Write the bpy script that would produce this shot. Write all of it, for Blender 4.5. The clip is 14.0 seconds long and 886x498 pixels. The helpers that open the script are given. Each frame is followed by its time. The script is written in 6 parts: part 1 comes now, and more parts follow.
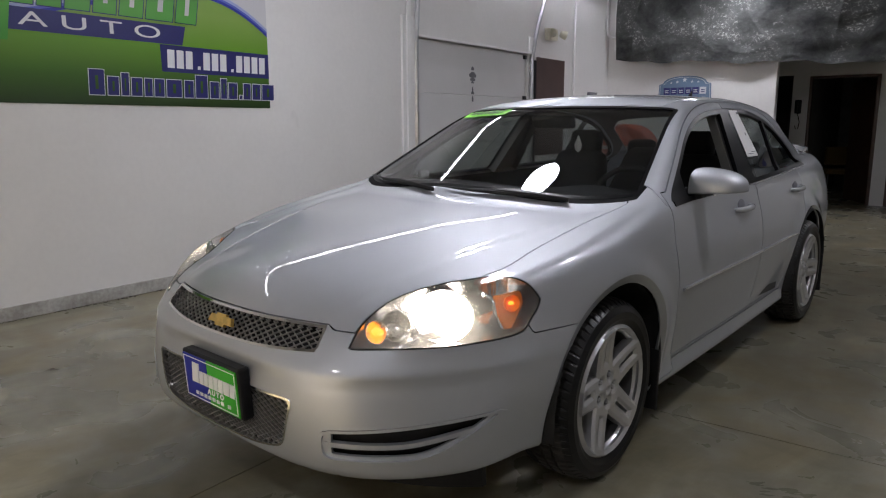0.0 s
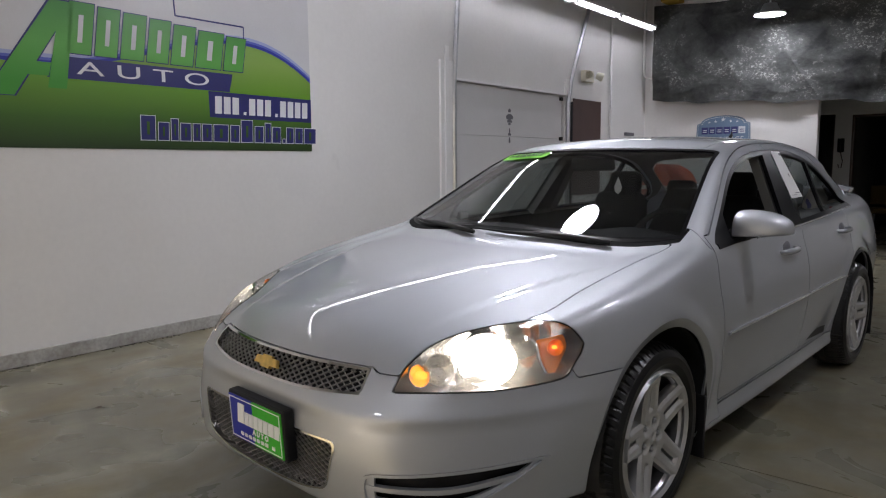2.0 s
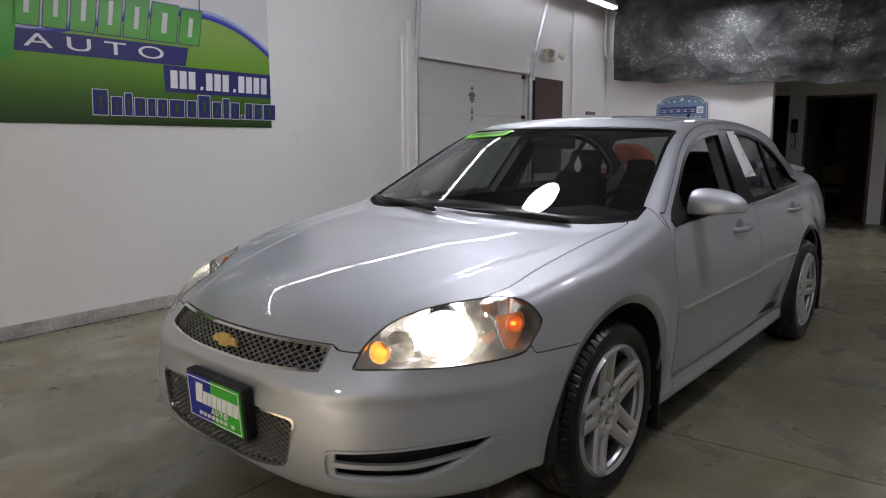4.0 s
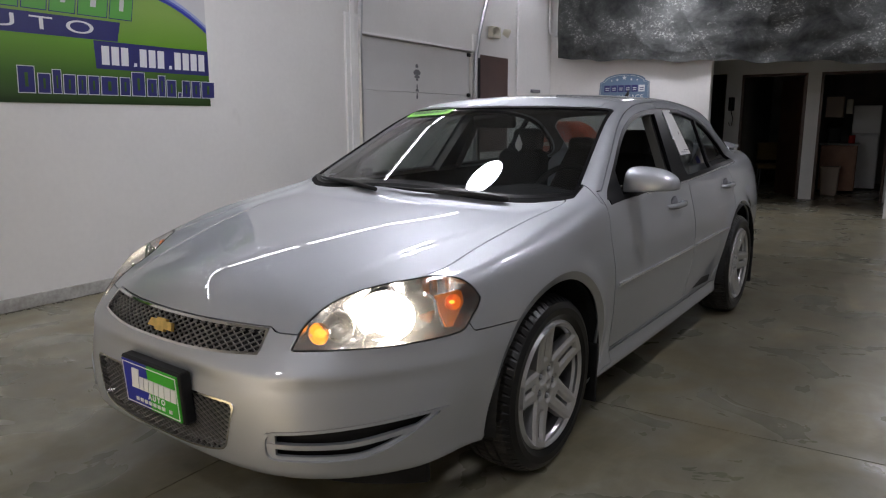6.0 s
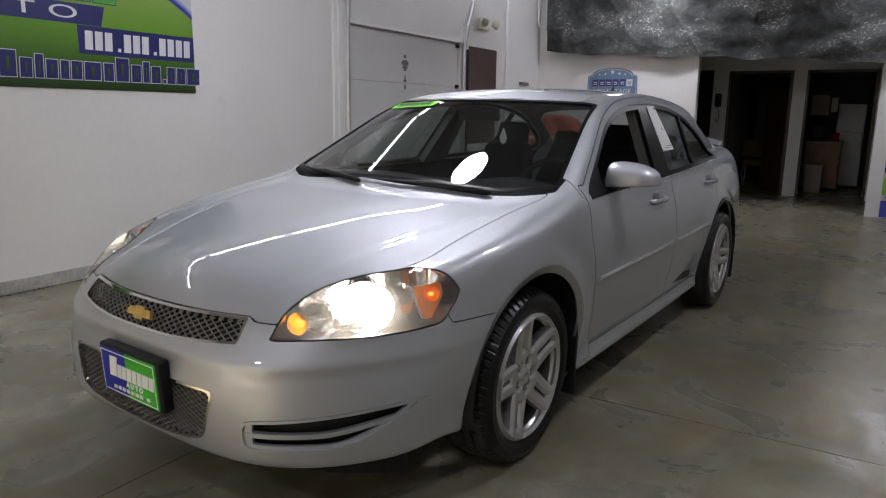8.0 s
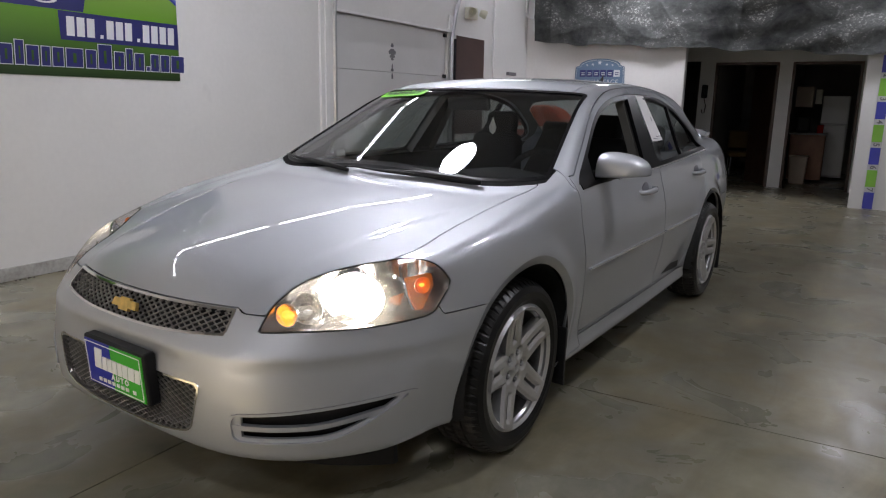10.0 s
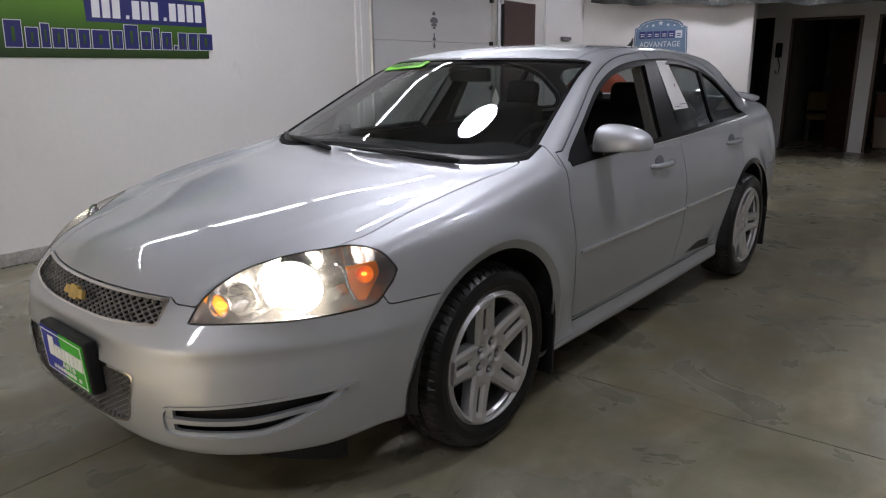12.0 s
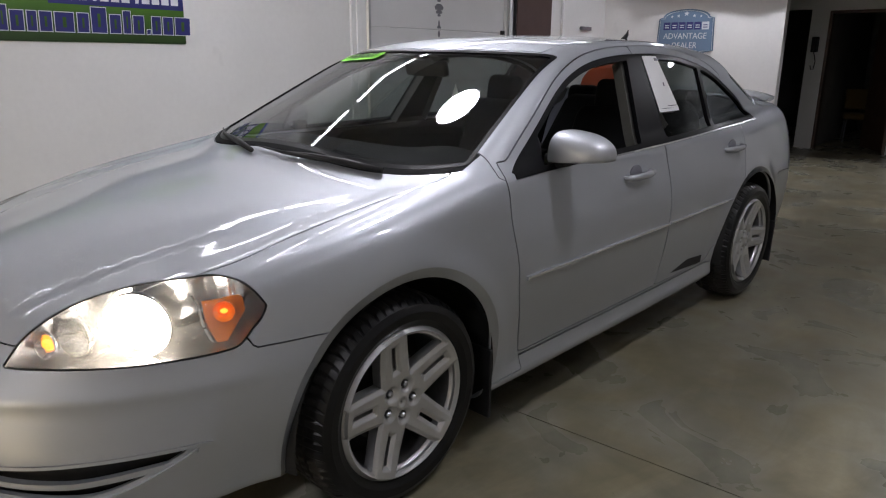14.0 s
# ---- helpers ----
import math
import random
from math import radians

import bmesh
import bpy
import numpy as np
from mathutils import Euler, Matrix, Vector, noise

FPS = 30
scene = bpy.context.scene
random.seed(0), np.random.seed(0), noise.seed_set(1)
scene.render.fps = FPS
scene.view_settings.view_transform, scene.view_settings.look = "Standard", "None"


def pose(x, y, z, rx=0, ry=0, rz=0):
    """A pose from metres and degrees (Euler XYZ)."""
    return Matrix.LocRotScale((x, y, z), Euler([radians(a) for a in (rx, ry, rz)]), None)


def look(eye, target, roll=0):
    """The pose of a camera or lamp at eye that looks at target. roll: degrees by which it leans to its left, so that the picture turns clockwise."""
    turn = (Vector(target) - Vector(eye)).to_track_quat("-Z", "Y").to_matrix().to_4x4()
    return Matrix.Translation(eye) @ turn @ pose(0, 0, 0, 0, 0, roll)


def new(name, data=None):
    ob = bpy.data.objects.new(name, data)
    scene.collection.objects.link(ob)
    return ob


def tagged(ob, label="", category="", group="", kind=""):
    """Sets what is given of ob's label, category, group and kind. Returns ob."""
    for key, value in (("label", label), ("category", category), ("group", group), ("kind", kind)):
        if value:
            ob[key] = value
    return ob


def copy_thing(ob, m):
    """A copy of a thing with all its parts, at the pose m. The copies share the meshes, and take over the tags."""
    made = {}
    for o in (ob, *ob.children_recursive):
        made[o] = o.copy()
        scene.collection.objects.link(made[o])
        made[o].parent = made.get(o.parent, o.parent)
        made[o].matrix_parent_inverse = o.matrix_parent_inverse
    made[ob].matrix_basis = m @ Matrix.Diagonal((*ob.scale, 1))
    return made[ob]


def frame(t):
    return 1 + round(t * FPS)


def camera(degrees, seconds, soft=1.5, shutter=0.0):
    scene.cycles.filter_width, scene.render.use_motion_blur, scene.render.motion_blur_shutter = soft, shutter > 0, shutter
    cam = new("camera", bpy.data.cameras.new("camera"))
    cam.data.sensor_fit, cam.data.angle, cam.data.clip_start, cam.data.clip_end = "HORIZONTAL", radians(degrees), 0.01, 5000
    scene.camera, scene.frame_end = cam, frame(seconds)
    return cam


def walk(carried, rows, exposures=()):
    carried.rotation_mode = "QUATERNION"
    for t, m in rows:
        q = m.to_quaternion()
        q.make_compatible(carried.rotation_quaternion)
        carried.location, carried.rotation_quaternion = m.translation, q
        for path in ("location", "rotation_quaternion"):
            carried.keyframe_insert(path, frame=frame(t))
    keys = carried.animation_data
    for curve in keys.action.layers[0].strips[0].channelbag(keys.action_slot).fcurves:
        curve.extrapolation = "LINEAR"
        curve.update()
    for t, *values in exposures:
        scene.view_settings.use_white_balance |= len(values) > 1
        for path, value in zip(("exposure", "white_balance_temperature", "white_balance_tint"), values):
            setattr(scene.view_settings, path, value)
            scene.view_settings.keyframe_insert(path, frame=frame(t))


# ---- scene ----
cam = camera(65.5, 14.0, soft=1.15)
PATH = [
    (0, (2.014, -2.254, 1.321), (0.729, -0.763, 0.968), -0.2),
    (0.5, (2.004, -2.26, 1.328), (0.679, -0.792, 1.028), -0.5),
    (1, (2.004, -2.272, 1.335), (0.65, -0.823, 1.073), -0.4),
    (1.5, (2.003, -2.279, 1.341), (0.63, -0.845, 1.101), -0.8),
    (2, (2.006, -2.284, 1.339), (0.635, -0.848, 1.098), -0.5),
    (2.5, (2.013, -2.281, 1.336), (0.665, -0.828, 1.062), -0.0),
    (3, (2.015, -2.278, 1.333), (0.688, -0.81, 1.043), -0.1),
    (5.5, (2.04, -2.282, 1.342), (0.84, -0.718, 1.005), 0.2),
    (6, (2.054, -2.266, 1.343), (0.887, -0.684, 0.977), -0.2),
    (6.5, (2.058, -2.255, 1.34), (0.899, -0.677, 0.934), -0.9),
    (7, (2.064, -2.255, 1.344), (0.908, -0.673, 0.946), -0.3),
    (7.5, (2.071, -2.256, 1.344), (0.919, -0.667, 0.955), 0.2),
    (8, (2.081, -2.26, 1.349), (0.946, -0.661, 0.958), 0.8),
    (10.5, (2.053, -2.243, 1.344), (0.957, -0.625, 0.918), 1.0),
    (11, (2.094, -2.18, 1.351), (0.979, -0.584, 0.896), 1.5),
    (11.5, (2.237, -1.998, 1.363), (1.006, -0.505, 0.859), 0.2),
    (12, (2.287, -1.884, 1.367), (1.024, -0.418, 0.862), -0.6),
    (12.5, (2.224, -1.757, 1.365), (0.984, -0.273, 0.858), 1.0),
    (13, (2.172, -1.636, 1.377), (0.983, -0.105, 0.886), -0.1),
    (13.5, (2.214, -1.488, 1.376), (0.957, -0.018, 0.864), 0.7),
    (14, (2.32, -1.33, 1.389), (0.993, 0.066, 0.852), 0.4),
]
walk(cam, [(t, look(eye, target, roll)) for t, eye, target, roll in PATH],
     exposures=((0, -0.03), (8, 0.0), (10.5, 0.15), (12.5, 0.15), (14, 0.17)))

# ---- world and light below ----
# ---- light: fluorescent tubes along the walls and a round bay lamp overhead, plus added fill lamps, in a closed room ----
world = bpy.data.worlds.new("world")
scene.world = world
world.use_nodes = True
world.node_tree.nodes["Background"].inputs[0].default_value = (0.5, 0.55, 0.62, 1)
world.node_tree.nodes["Background"].inputs[1].default_value = 0.02
ROOM = pose(-3.12, 1.34, 0, 0, 0, 4)
TUBE_LIGHT = 26.0
BEAM = 2200.0
ROW_U, ROW_V, ROW_Z = 0.30, 6.22, 3.45
# round lamps: along and across the room, height, strength; the last two are added fill
BAYS_AND_FILL = ((2.33, -0.04, 3.35, 152.0), (2.12, 6.35, 3.335, 95.0), (5.4, 6.4, 3.3, 72.0), (5.15, -0.45, 3.35, 70.0), (4.9, -4.9, 3.35, 85.0), (2.5, -6.3, 3.35, 75.0))


# ---- materials ----


def material(name, colour, rough=0.5, metal=0.0, coat=0.0, vary=0.08, scale=3.0, fine=60.0, bump=0.0, bump_scale=80.0, rough_vary=0.0, spec=0.5, second=None, span=(0.35, 0.65)):
    """A surface with broad stains and fine grain in its colour, and fine relief."""
    m = bpy.data.materials.new(name)
    m.use_nodes = True
    nt = m.node_tree
    b = nt.nodes["Principled BSDF"]
    b.inputs["Roughness"].default_value, b.inputs["Metallic"].default_value = rough, metal
    b.inputs["Specular IOR Level"].default_value = spec
    b.inputs["Coat Weight"].default_value, b.inputs["Coat Roughness"].default_value = coat, 0.025
    b.inputs["Coat IOR"].default_value = 1.5
    geo = nt.nodes.new("ShaderNodeNewGeometry")
    where = geo.outputs["Position"]

    def noise_node(sc, detail=4.0):
        n = nt.nodes.new("ShaderNodeTexNoise")
        n.inputs["Scale"].default_value, n.inputs["Detail"].default_value = sc, detail
        nt.links.new(where, n.inputs["Vector"])
        return n.outputs["Fac"]
    c = (*colour, 1)
    if vary:
        broad, grain = noise_node(scale), noise_node(fine)
        mix = nt.nodes.new("ShaderNodeMix")
        mix.data_type = "FLOAT"
        mix.inputs[0].default_value = 0.35
        nt.links.new(broad, mix.inputs[2])
        nt.links.new(grain, mix.inputs[3])
        ramp = nt.nodes.new("ShaderNodeValToRGB")
        lo, hi = (second, colour) if second else ([q * (1 - vary) for q in colour], [min(1, q * (1 + vary)) for q in colour])
        ramp.color_ramp.elements[0].position, ramp.color_ramp.elements[1].position = span
        ramp.color_ramp.elements[0].color, ramp.color_ramp.elements[1].color = (*lo, 1), (*hi, 1)
        nt.links.new(mix.outputs[0], ramp.inputs[0])
        nt.links.new(ramp.outputs[0], b.inputs["Base Color"])
        if rough_vary:
            mr = nt.nodes.new("ShaderNodeMapRange")
            mr.inputs[1].default_value, mr.inputs[2].default_value = 0.3, 0.7
            mr.inputs[3].default_value, mr.inputs[4].default_value = rough - rough_vary, rough + rough_vary
            nt.links.new(broad, mr.inputs[0])
            nt.links.new(mr.outputs[0], b.inputs["Roughness"])
    else:
        b.inputs["Base Color"].default_value = c
    if bump:
        bn = nt.nodes.new("ShaderNodeBump")
        bn.inputs["Strength"].default_value, bn.inputs["Distance"].default_value = bump, 0.002
        nt.links.new(noise_node(bump_scale), bn.inputs["Height"])
        nt.links.new(bn.outputs[0], b.inputs["Normal"])
    return m


def glass(name, tint, gloss=1.0, ior=1.5, haze=0.0):
    """A thin pane: tinted light passes straight through, and the surface mirrors by Fresnel."""
    m = bpy.data.materials.new(name)
    m.use_nodes = True
    nt = m.node_tree
    out = nt.nodes["Material Output"]
    nt.nodes.remove(nt.nodes["Principled BSDF"])
    t, g, mix, lw, pw, ma = (nt.nodes.new(k) for k in ("ShaderNodeBsdfTransparent", "ShaderNodeBsdfGlossy", "ShaderNodeMixShader", "ShaderNodeLayerWeight", "ShaderNodeMath", "ShaderNodeMath"))
    t.inputs[0].default_value = (*tint, 1)
    g.inputs[0].default_value = (gloss, gloss, gloss, 1)
    g.inputs["Roughness"].default_value = 0.01
    lw.inputs[0].default_value = 0.5
    pw.operation, pw.inputs[1].default_value = "POWER", 5.0
    r0 = ((ior - 1) / (ior + 1)) ** 2 * 2.0
    ma.operation, ma.inputs[1].default_value, ma.inputs[2].default_value = "MULTIPLY_ADD", 1 - r0, r0
    nt.links.new(lw.outputs["Facing"], pw.inputs[0])
    nt.links.new(pw.outputs[0], ma.inputs[0])
    nt.links.new(ma.outputs[0], mix.inputs[0])
    clear = t.outputs[0]
    if haze:
        milk, blend = nt.nodes.new("ShaderNodeBsdfTranslucent"), nt.nodes.new("ShaderNodeMixShader")
        milk.inputs[0].default_value = (0.9, 0.88, 0.84, 1)
        blend.inputs[0].default_value = haze
        nt.links.new(clear, blend.inputs[1])
        nt.links.new(milk.outputs[0], blend.inputs[2])
        clear = blend.outputs[0]
    nt.links.new(clear, mix.inputs[1])
    nt.links.new(g.outputs[0], mix.inputs[2])
    nt.links.new(mix.outputs[0], out.inputs[0])
    return m


def glow(name, colour, strength):
    m = bpy.data.materials.new(name)
    m.use_nodes = True
    b = m.node_tree.nodes["Principled BSDF"]
    b.inputs["Base Color"].default_value = (*colour, 1)
    b.inputs["Emission Color"].default_value = (*colour, 1)
    b.inputs["Emission Strength"].default_value = strength
    return m


M_PAINT = material("silver_paint", (0.480, 0.500, 0.535), 0.55, 0.80, 1.0, vary=0.03, scale=1.5, fine=900)
M_WALL = material("white_wall", (0.72, 0.715, 0.72), 0.55, vary=0.035, scale=1.2, fine=25, bump=0.12, bump_scale=60)
M_CURB = material("painted_curb", (0.50, 0.50, 0.48), 0.7, vary=0.12, scale=5, fine=40, bump=0.3, second=(0.27, 0.26, 0.24))
M_CEIL = material("ceiling_paint", (0.34, 0.34, 0.35), 0.8, vary=0.06, scale=0.8)
M_FLOOR = material("polished_concrete", (0.245, 0.236, 0.203), 0.34, vary=0.14, span=(0.15, 0.85), scale=1.3, fine=14, bump=0.04, bump_scale=30, second=(0.150, 0.143, 0.098))
M_JOINT = material("joint_dirt", (0.05, 0.048, 0.042), 0.9, vary=0.2)
M_RUBBER = material("tyre_rubber", (0.0055, 0.0055, 0.006), 0.36, vary=0.25, scale=12, fine=150, bump=0.05, bump_scale=200, spec=0.35)
M_TREAD = material("tyre_tread", (0.024, 0.022, 0.021), 0.8, vary=0.3, scale=20, fine=150, bump=0.3, bump_scale=200)
M_ALLOY = material("alloy_wheel", (0.60, 0.60, 0.61), 0.34, 0.80, 0.5, vary=0.05, scale=8)
M_BARREL = material("wheel_barrel", (0.22, 0.22, 0.22), 0.4, 0.8, vary=0.15, scale=14)
M_BRAKE = material("dull_iron", (0.10, 0.095, 0.09), 0.55, 0.7, vary=0.2, scale=20)
M_STEEL = material("galvanised_steel", (0.50, 0.51, 0.53), 0.35, 0.9, vary=0.12, scale=9)
M_CHROME = material("chrome", (0.80, 0.80, 0.81), 0.08, 1.0, vary=0.02)
M_BLACK = material("black_plastic", (0.014, 0.014, 0.015), 0.5, vary=0.2, scale=10, bump=0.1, bump_scale=300, spec=0.25)
M_GLOSSBLACK = material("gloss_black_trim", (0.006, 0.006, 0.007), 0.30, coat=0.0, spec=0.10, vary=0.1)
M_CLOTHSEAT = material("black_seat_cloth", (0.009, 0.009, 0.010), 0.9, vary=0.25, scale=20, fine=300, bump=0.3, bump_scale=400)
M_DASH = material("dark_dash_plastic", (0.008, 0.008, 0.009), 0.7, vary=0.12, scale=12, bump=0.15, bump_scale=300, spec=0.08)
M_TRIM = material("grey_cabin_trim", (0.13, 0.125, 0.115), 0.75, vary=0.08, scale=9)
# bright belt bead, and the highlight laid on the side moulding as colour
M_BEAD_HIGHLIGHT = material("bead_and_highlight", (0.88, 0.89, 0.91), 0.22, 0.7, 0.6, vary=0.04)
M_BOWL = material("faceted_lamp_bowl", (0.80, 0.79, 0.77), 0.16, 1.0, vary=0.08, scale=60, bump=0.9, bump_scale=55)
M_PILLAR = material("light_cabin_trim", (0.075, 0.073, 0.067), 0.7, vary=0.06, scale=9)
M_WELL = material("wheel_well_lining", (0.008, 0.008, 0.008), 0.8, vary=0.2, scale=20)
M_GRILLE = material("grille_bars", (0.34, 0.33, 0.32), 0.35, 0.7, vary=0.1)
M_GOLD = material("gold_badge", (0.72, 0.50, 0.16), 0.3, 0.8, vary=0.15, scale=30)
M_GLASS = glass("clear_glass", (0.64, 0.69, 0.68))
M_TINT = glass("tinted_glass", (0.40, 0.44, 0.43))
M_LENS = glass("lamp_lens", (0.95, 0.95, 0.95), gloss=0.3, ior=1.4, haze=0.075)
M_REFLECT = material("lamp_reflector", (0.40, 0.40, 0.415), 0.20, 1.0, vary=0.15, scale=40, bump=0.35, bump_scale=38)
M_AMBER = material("amber_lens", (0.85, 0.20, 0.015), 0.12, coat=0.8, vary=0.1, scale=30)
M_RED = material("red_lens", (0.45, 0.015, 0.012), 0.15, coat=0.8, vary=0.1)
# glows for the main bulb and the glare across its bowl
M_BULB_GLARE = glow("headlamp_bulb_glare", (1.0, 0.90, 0.76), 30)
M_AMBERBULB = glow("amber_bulb", (1.0, 0.33, 0.03), 2.3)
M_TUBE = glow("fluorescent_tube", (0.982, 0.975, 1.065), TUBE_LIGHT)
M_PAPER = material("white_paper", (0.80, 0.80, 0.80), 0.7, vary=0.02)
M_INK = material("grey_print", (0.16, 0.16, 0.18), 0.7, vary=0.05)
M_GARAGE = material("garage_door_enamel", (0.68, 0.68, 0.685), 0.42, vary=0.04, scale=2, bump=0.06, bump_scale=150)
M_WHITETRIM = material("white_trim_paint", (0.80, 0.80, 0.80), 0.4, vary=0.04)
M_BROWN = material("dark_brown_board", (0.075, 0.040, 0.034), 0.45, vary=0.15, scale=4)
M_DOORWOOD = material("dark_stained_wood", (0.060, 0.028, 0.016), 0.4, vary=0.3, scale=6, fine=50)
M_WOOD = material("orange_brown_wood", (0.27, 0.12, 0.055), 0.45, vary=0.2, scale=5, fine=60)
# dark grey puts the side rooms' dimness into their paint; also on the worktop
M_DARK = material("room_shade_paint", (0.24, 0.235, 0.22), 0.8, vary=0.15)
M_BEIGE = material("beige_plastic", (0.42, 0.34, 0.26), 0.5, vary=0.06)
M_CREAM = material("cream_plastic", (0.62, 0.60, 0.50), 0.45, vary=0.05)
M_FRIDGE = material("white_enamel", (0.62, 0.63, 0.64), 0.3, vary=0.04)
M_NAVY = material("banner_navy", (0.022, 0.024, 0.14), 0.35, vary=0.08)
M_LIME = material("lime_sticker", (0.17, 0.60, 0.02), 0.4, vary=0.04)
M_ORANGE = material("orange_red_paint", (0.55, 0.09, 0.03), 0.35, vary=0.06)


def fill_ramp(ramp, stops):
    """Sets a ramp's stops, given as (place, colour) in rising order."""
    ramp.elements.remove(ramp.elements[1])
    ramp.elements[0].position, ramp.elements[0].color = stops[0][0], (*stops[0][1], 1)
    for pos, c in stops[1:]:
        ramp.elements.new(pos).color = (*c, 1)


def mottled(m, stops, scale, detail=6.0, distort=0.6):
    """Multiplies a material's colour by cloudy patches."""
    nt = m.node_tree
    b = nt.nodes["Principled BSDF"]
    old = b.inputs["Base Color"].links[0].from_socket
    geo, nz, rp, mx = (nt.nodes.new(k) for k in ("ShaderNodeNewGeometry", "ShaderNodeTexNoise", "ShaderNodeValToRGB", "ShaderNodeMix"))
    nz.inputs["Scale"].default_value, nz.inputs["Detail"].default_value, nz.inputs["Distortion"].default_value = scale, detail, distort
    nz.inputs["Roughness"].default_value = 0.6
    mx.data_type, mx.blend_type = "RGBA", "MULTIPLY"
    mx.inputs[0].default_value = 1.0
    fill_ramp(rp.color_ramp, [(pos, (g, g, g * 0.98)) for pos, g in stops])
    nt.links.new(geo.outputs["Position"], nz.inputs["Vector"])
    nt.links.new(nz.outputs["Fac"], rp.inputs[0])
    nt.links.new(old, mx.inputs[6])
    nt.links.new(rp.outputs[0], mx.inputs[7])
    nt.links.new(mx.outputs[2], b.inputs["Base Color"])


mottled(M_FLOOR, ((0.10, 0.55), (0.50, 1.0), (0.90, 1.50)), 0.9, 6.0, 0.2)
mottled(M_FLOOR, ((0.25, 0.78), (0.50, 1.0), (0.75, 1.22)), 5.0, 9.0, 0.5)


def streaked(m, squeeze, lo, hi, gain):
    """Lightens a material in long chalky streaks."""
    nt = m.node_tree
    b = nt.nodes["Principled BSDF"]
    old = b.inputs["Base Color"].links[0].from_socket
    geo, mp, nz, rp, mx = (nt.nodes.new(k) for k in ("ShaderNodeNewGeometry", "ShaderNodeMapping", "ShaderNodeTexNoise", "ShaderNodeValToRGB", "ShaderNodeMix"))
    mp.inputs["Scale"].default_value, mp.inputs["Rotation"].default_value = squeeze, (0, 0, 0.12)
    nz.inputs["Scale"].default_value, nz.inputs["Detail"].default_value, nz.inputs["Roughness"].default_value, nz.inputs["Distortion"].default_value = 1.0, 7.0, 0.62, 0.7
    mx.data_type, mx.blend_type = "RGBA", "MULTIPLY"
    mx.inputs[0].default_value = 1.0
    fill_ramp(rp.color_ramp, [(lo, (1, 1, 1)), (hi, (gain, gain, gain))])
    nt.links.new(geo.outputs["Position"], mp.inputs["Vector"])
    nt.links.new(mp.outputs[0], nz.inputs["Vector"])
    nt.links.new(nz.outputs["Fac"], rp.inputs[0])
    nt.links.new(old, mx.inputs[6])
    nt.links.new(rp.outputs[0], mx.inputs[7])
    nt.links.new(mx.outputs[2], b.inputs["Base Color"])


def drifts(m, scale, tint):
    """Tints a material in broad drifts, and makes it glossier there."""
    nt = m.node_tree
    b = nt.nodes["Principled BSDF"]
    old = b.inputs["Base Color"].links[0].from_socket
    geo, nz, rp, mx, mr = (nt.nodes.new(k) for k in ("ShaderNodeNewGeometry", "ShaderNodeTexNoise", "ShaderNodeValToRGB", "ShaderNodeMix", "ShaderNodeMapRange"))
    nz.inputs["Scale"].default_value, nz.inputs["Detail"].default_value, nz.inputs["Distortion"].default_value = scale, 5.0, 0.8
    mx.data_type, mx.blend_type = "RGBA", "MULTIPLY"
    mx.inputs[0].default_value = 1.0
    fill_ramp(rp.color_ramp, [(0.38, tint), (0.62, (1, 1, 1))])
    rough = b.inputs["Roughness"].default_value
    mr.inputs[1].default_value, mr.inputs[2].default_value, mr.inputs[3].default_value, mr.inputs[4].default_value = 0.35, 0.65, rough + 0.06, rough - 0.10
    nt.links.new(geo.outputs["Position"], nz.inputs["Vector"])
    nt.links.new(nz.outputs["Fac"], rp.inputs[0])
    nt.links.new(nz.outputs["Fac"], mr.inputs[0])
    nt.links.new(mr.outputs[0], b.inputs["Roughness"])
    nt.links.new(old, mx.inputs[6])
    nt.links.new(rp.outputs[0], mx.inputs[7])
    nt.links.new(mx.outputs[2], b.inputs["Base Color"])


drifts(M_FLOOR, 2.3, (0.92, 0.84, 0.70))
streaked(M_FLOOR, (4.0, 1.3, 1.0), 0.50, 0.95, 1.9)
mottled(M_WALL, ((0.25, 0.90), (0.33, 1.0), (1.0, 1.0)), 1.9, 3.0, 0.2)


# ---- the car's form: smooth curves along its length and height, x across, y towards the tail ----


def spline(*knots):
    """A natural cubic curve through (place, value) pairs, straight beyond its ends."""
    px, pv = np.array(knots, float).T
    h = np.diff(px)
    n = len(px)
    a, r = np.eye(n), np.zeros(n)
    for i in range(1, n - 1):
        a[i, i - 1:i + 2] = h[i - 1], 2 * (h[i - 1] + h[i]), h[i]
        r[i] = 6 * ((pv[i + 1] - pv[i]) / h[i] - (pv[i] - pv[i - 1]) / h[i - 1])
    m = np.linalg.solve(a, r)

    def at(q):
        q = np.asarray(q, float)
        c = np.clip(q, px[0], px[-1])
        i = np.clip(np.searchsorted(px, c) - 1, 0, n - 2)
        u, w, hi = px[i + 1] - c, c - px[i], h[i]
        v = (m[i] * u ** 3 + m[i + 1] * w ** 3) / (6 * hi) + (pv[i] / hi - m[i] * hi / 6) * u + (pv[i + 1] / hi - m[i + 1] * hi / 6) * w
        s0 = (pv[1] - pv[0]) / h[0] - h[0] * m[1] / 6
        s1 = (pv[-1] - pv[-2]) / h[-1] + h[-1] * m[-2] / 6
        return v + np.where(q < px[0], (q - px[0]) * s0, 0) + np.where(q > px[-1], (q - px[-1]) * s1, 0)
    return at


def smax(a, b, k):
    h = np.clip(0.5 + 0.5 * (a - b) / k, 0, 1)
    return b + (a - b) * h + k * h * (1 - h)


def smin(a, b, k):
    return -smax(-a, -b, k)


def step(q):
    q = np.clip(q, 0, 1)
    return q * q * (3 - 2 * q)


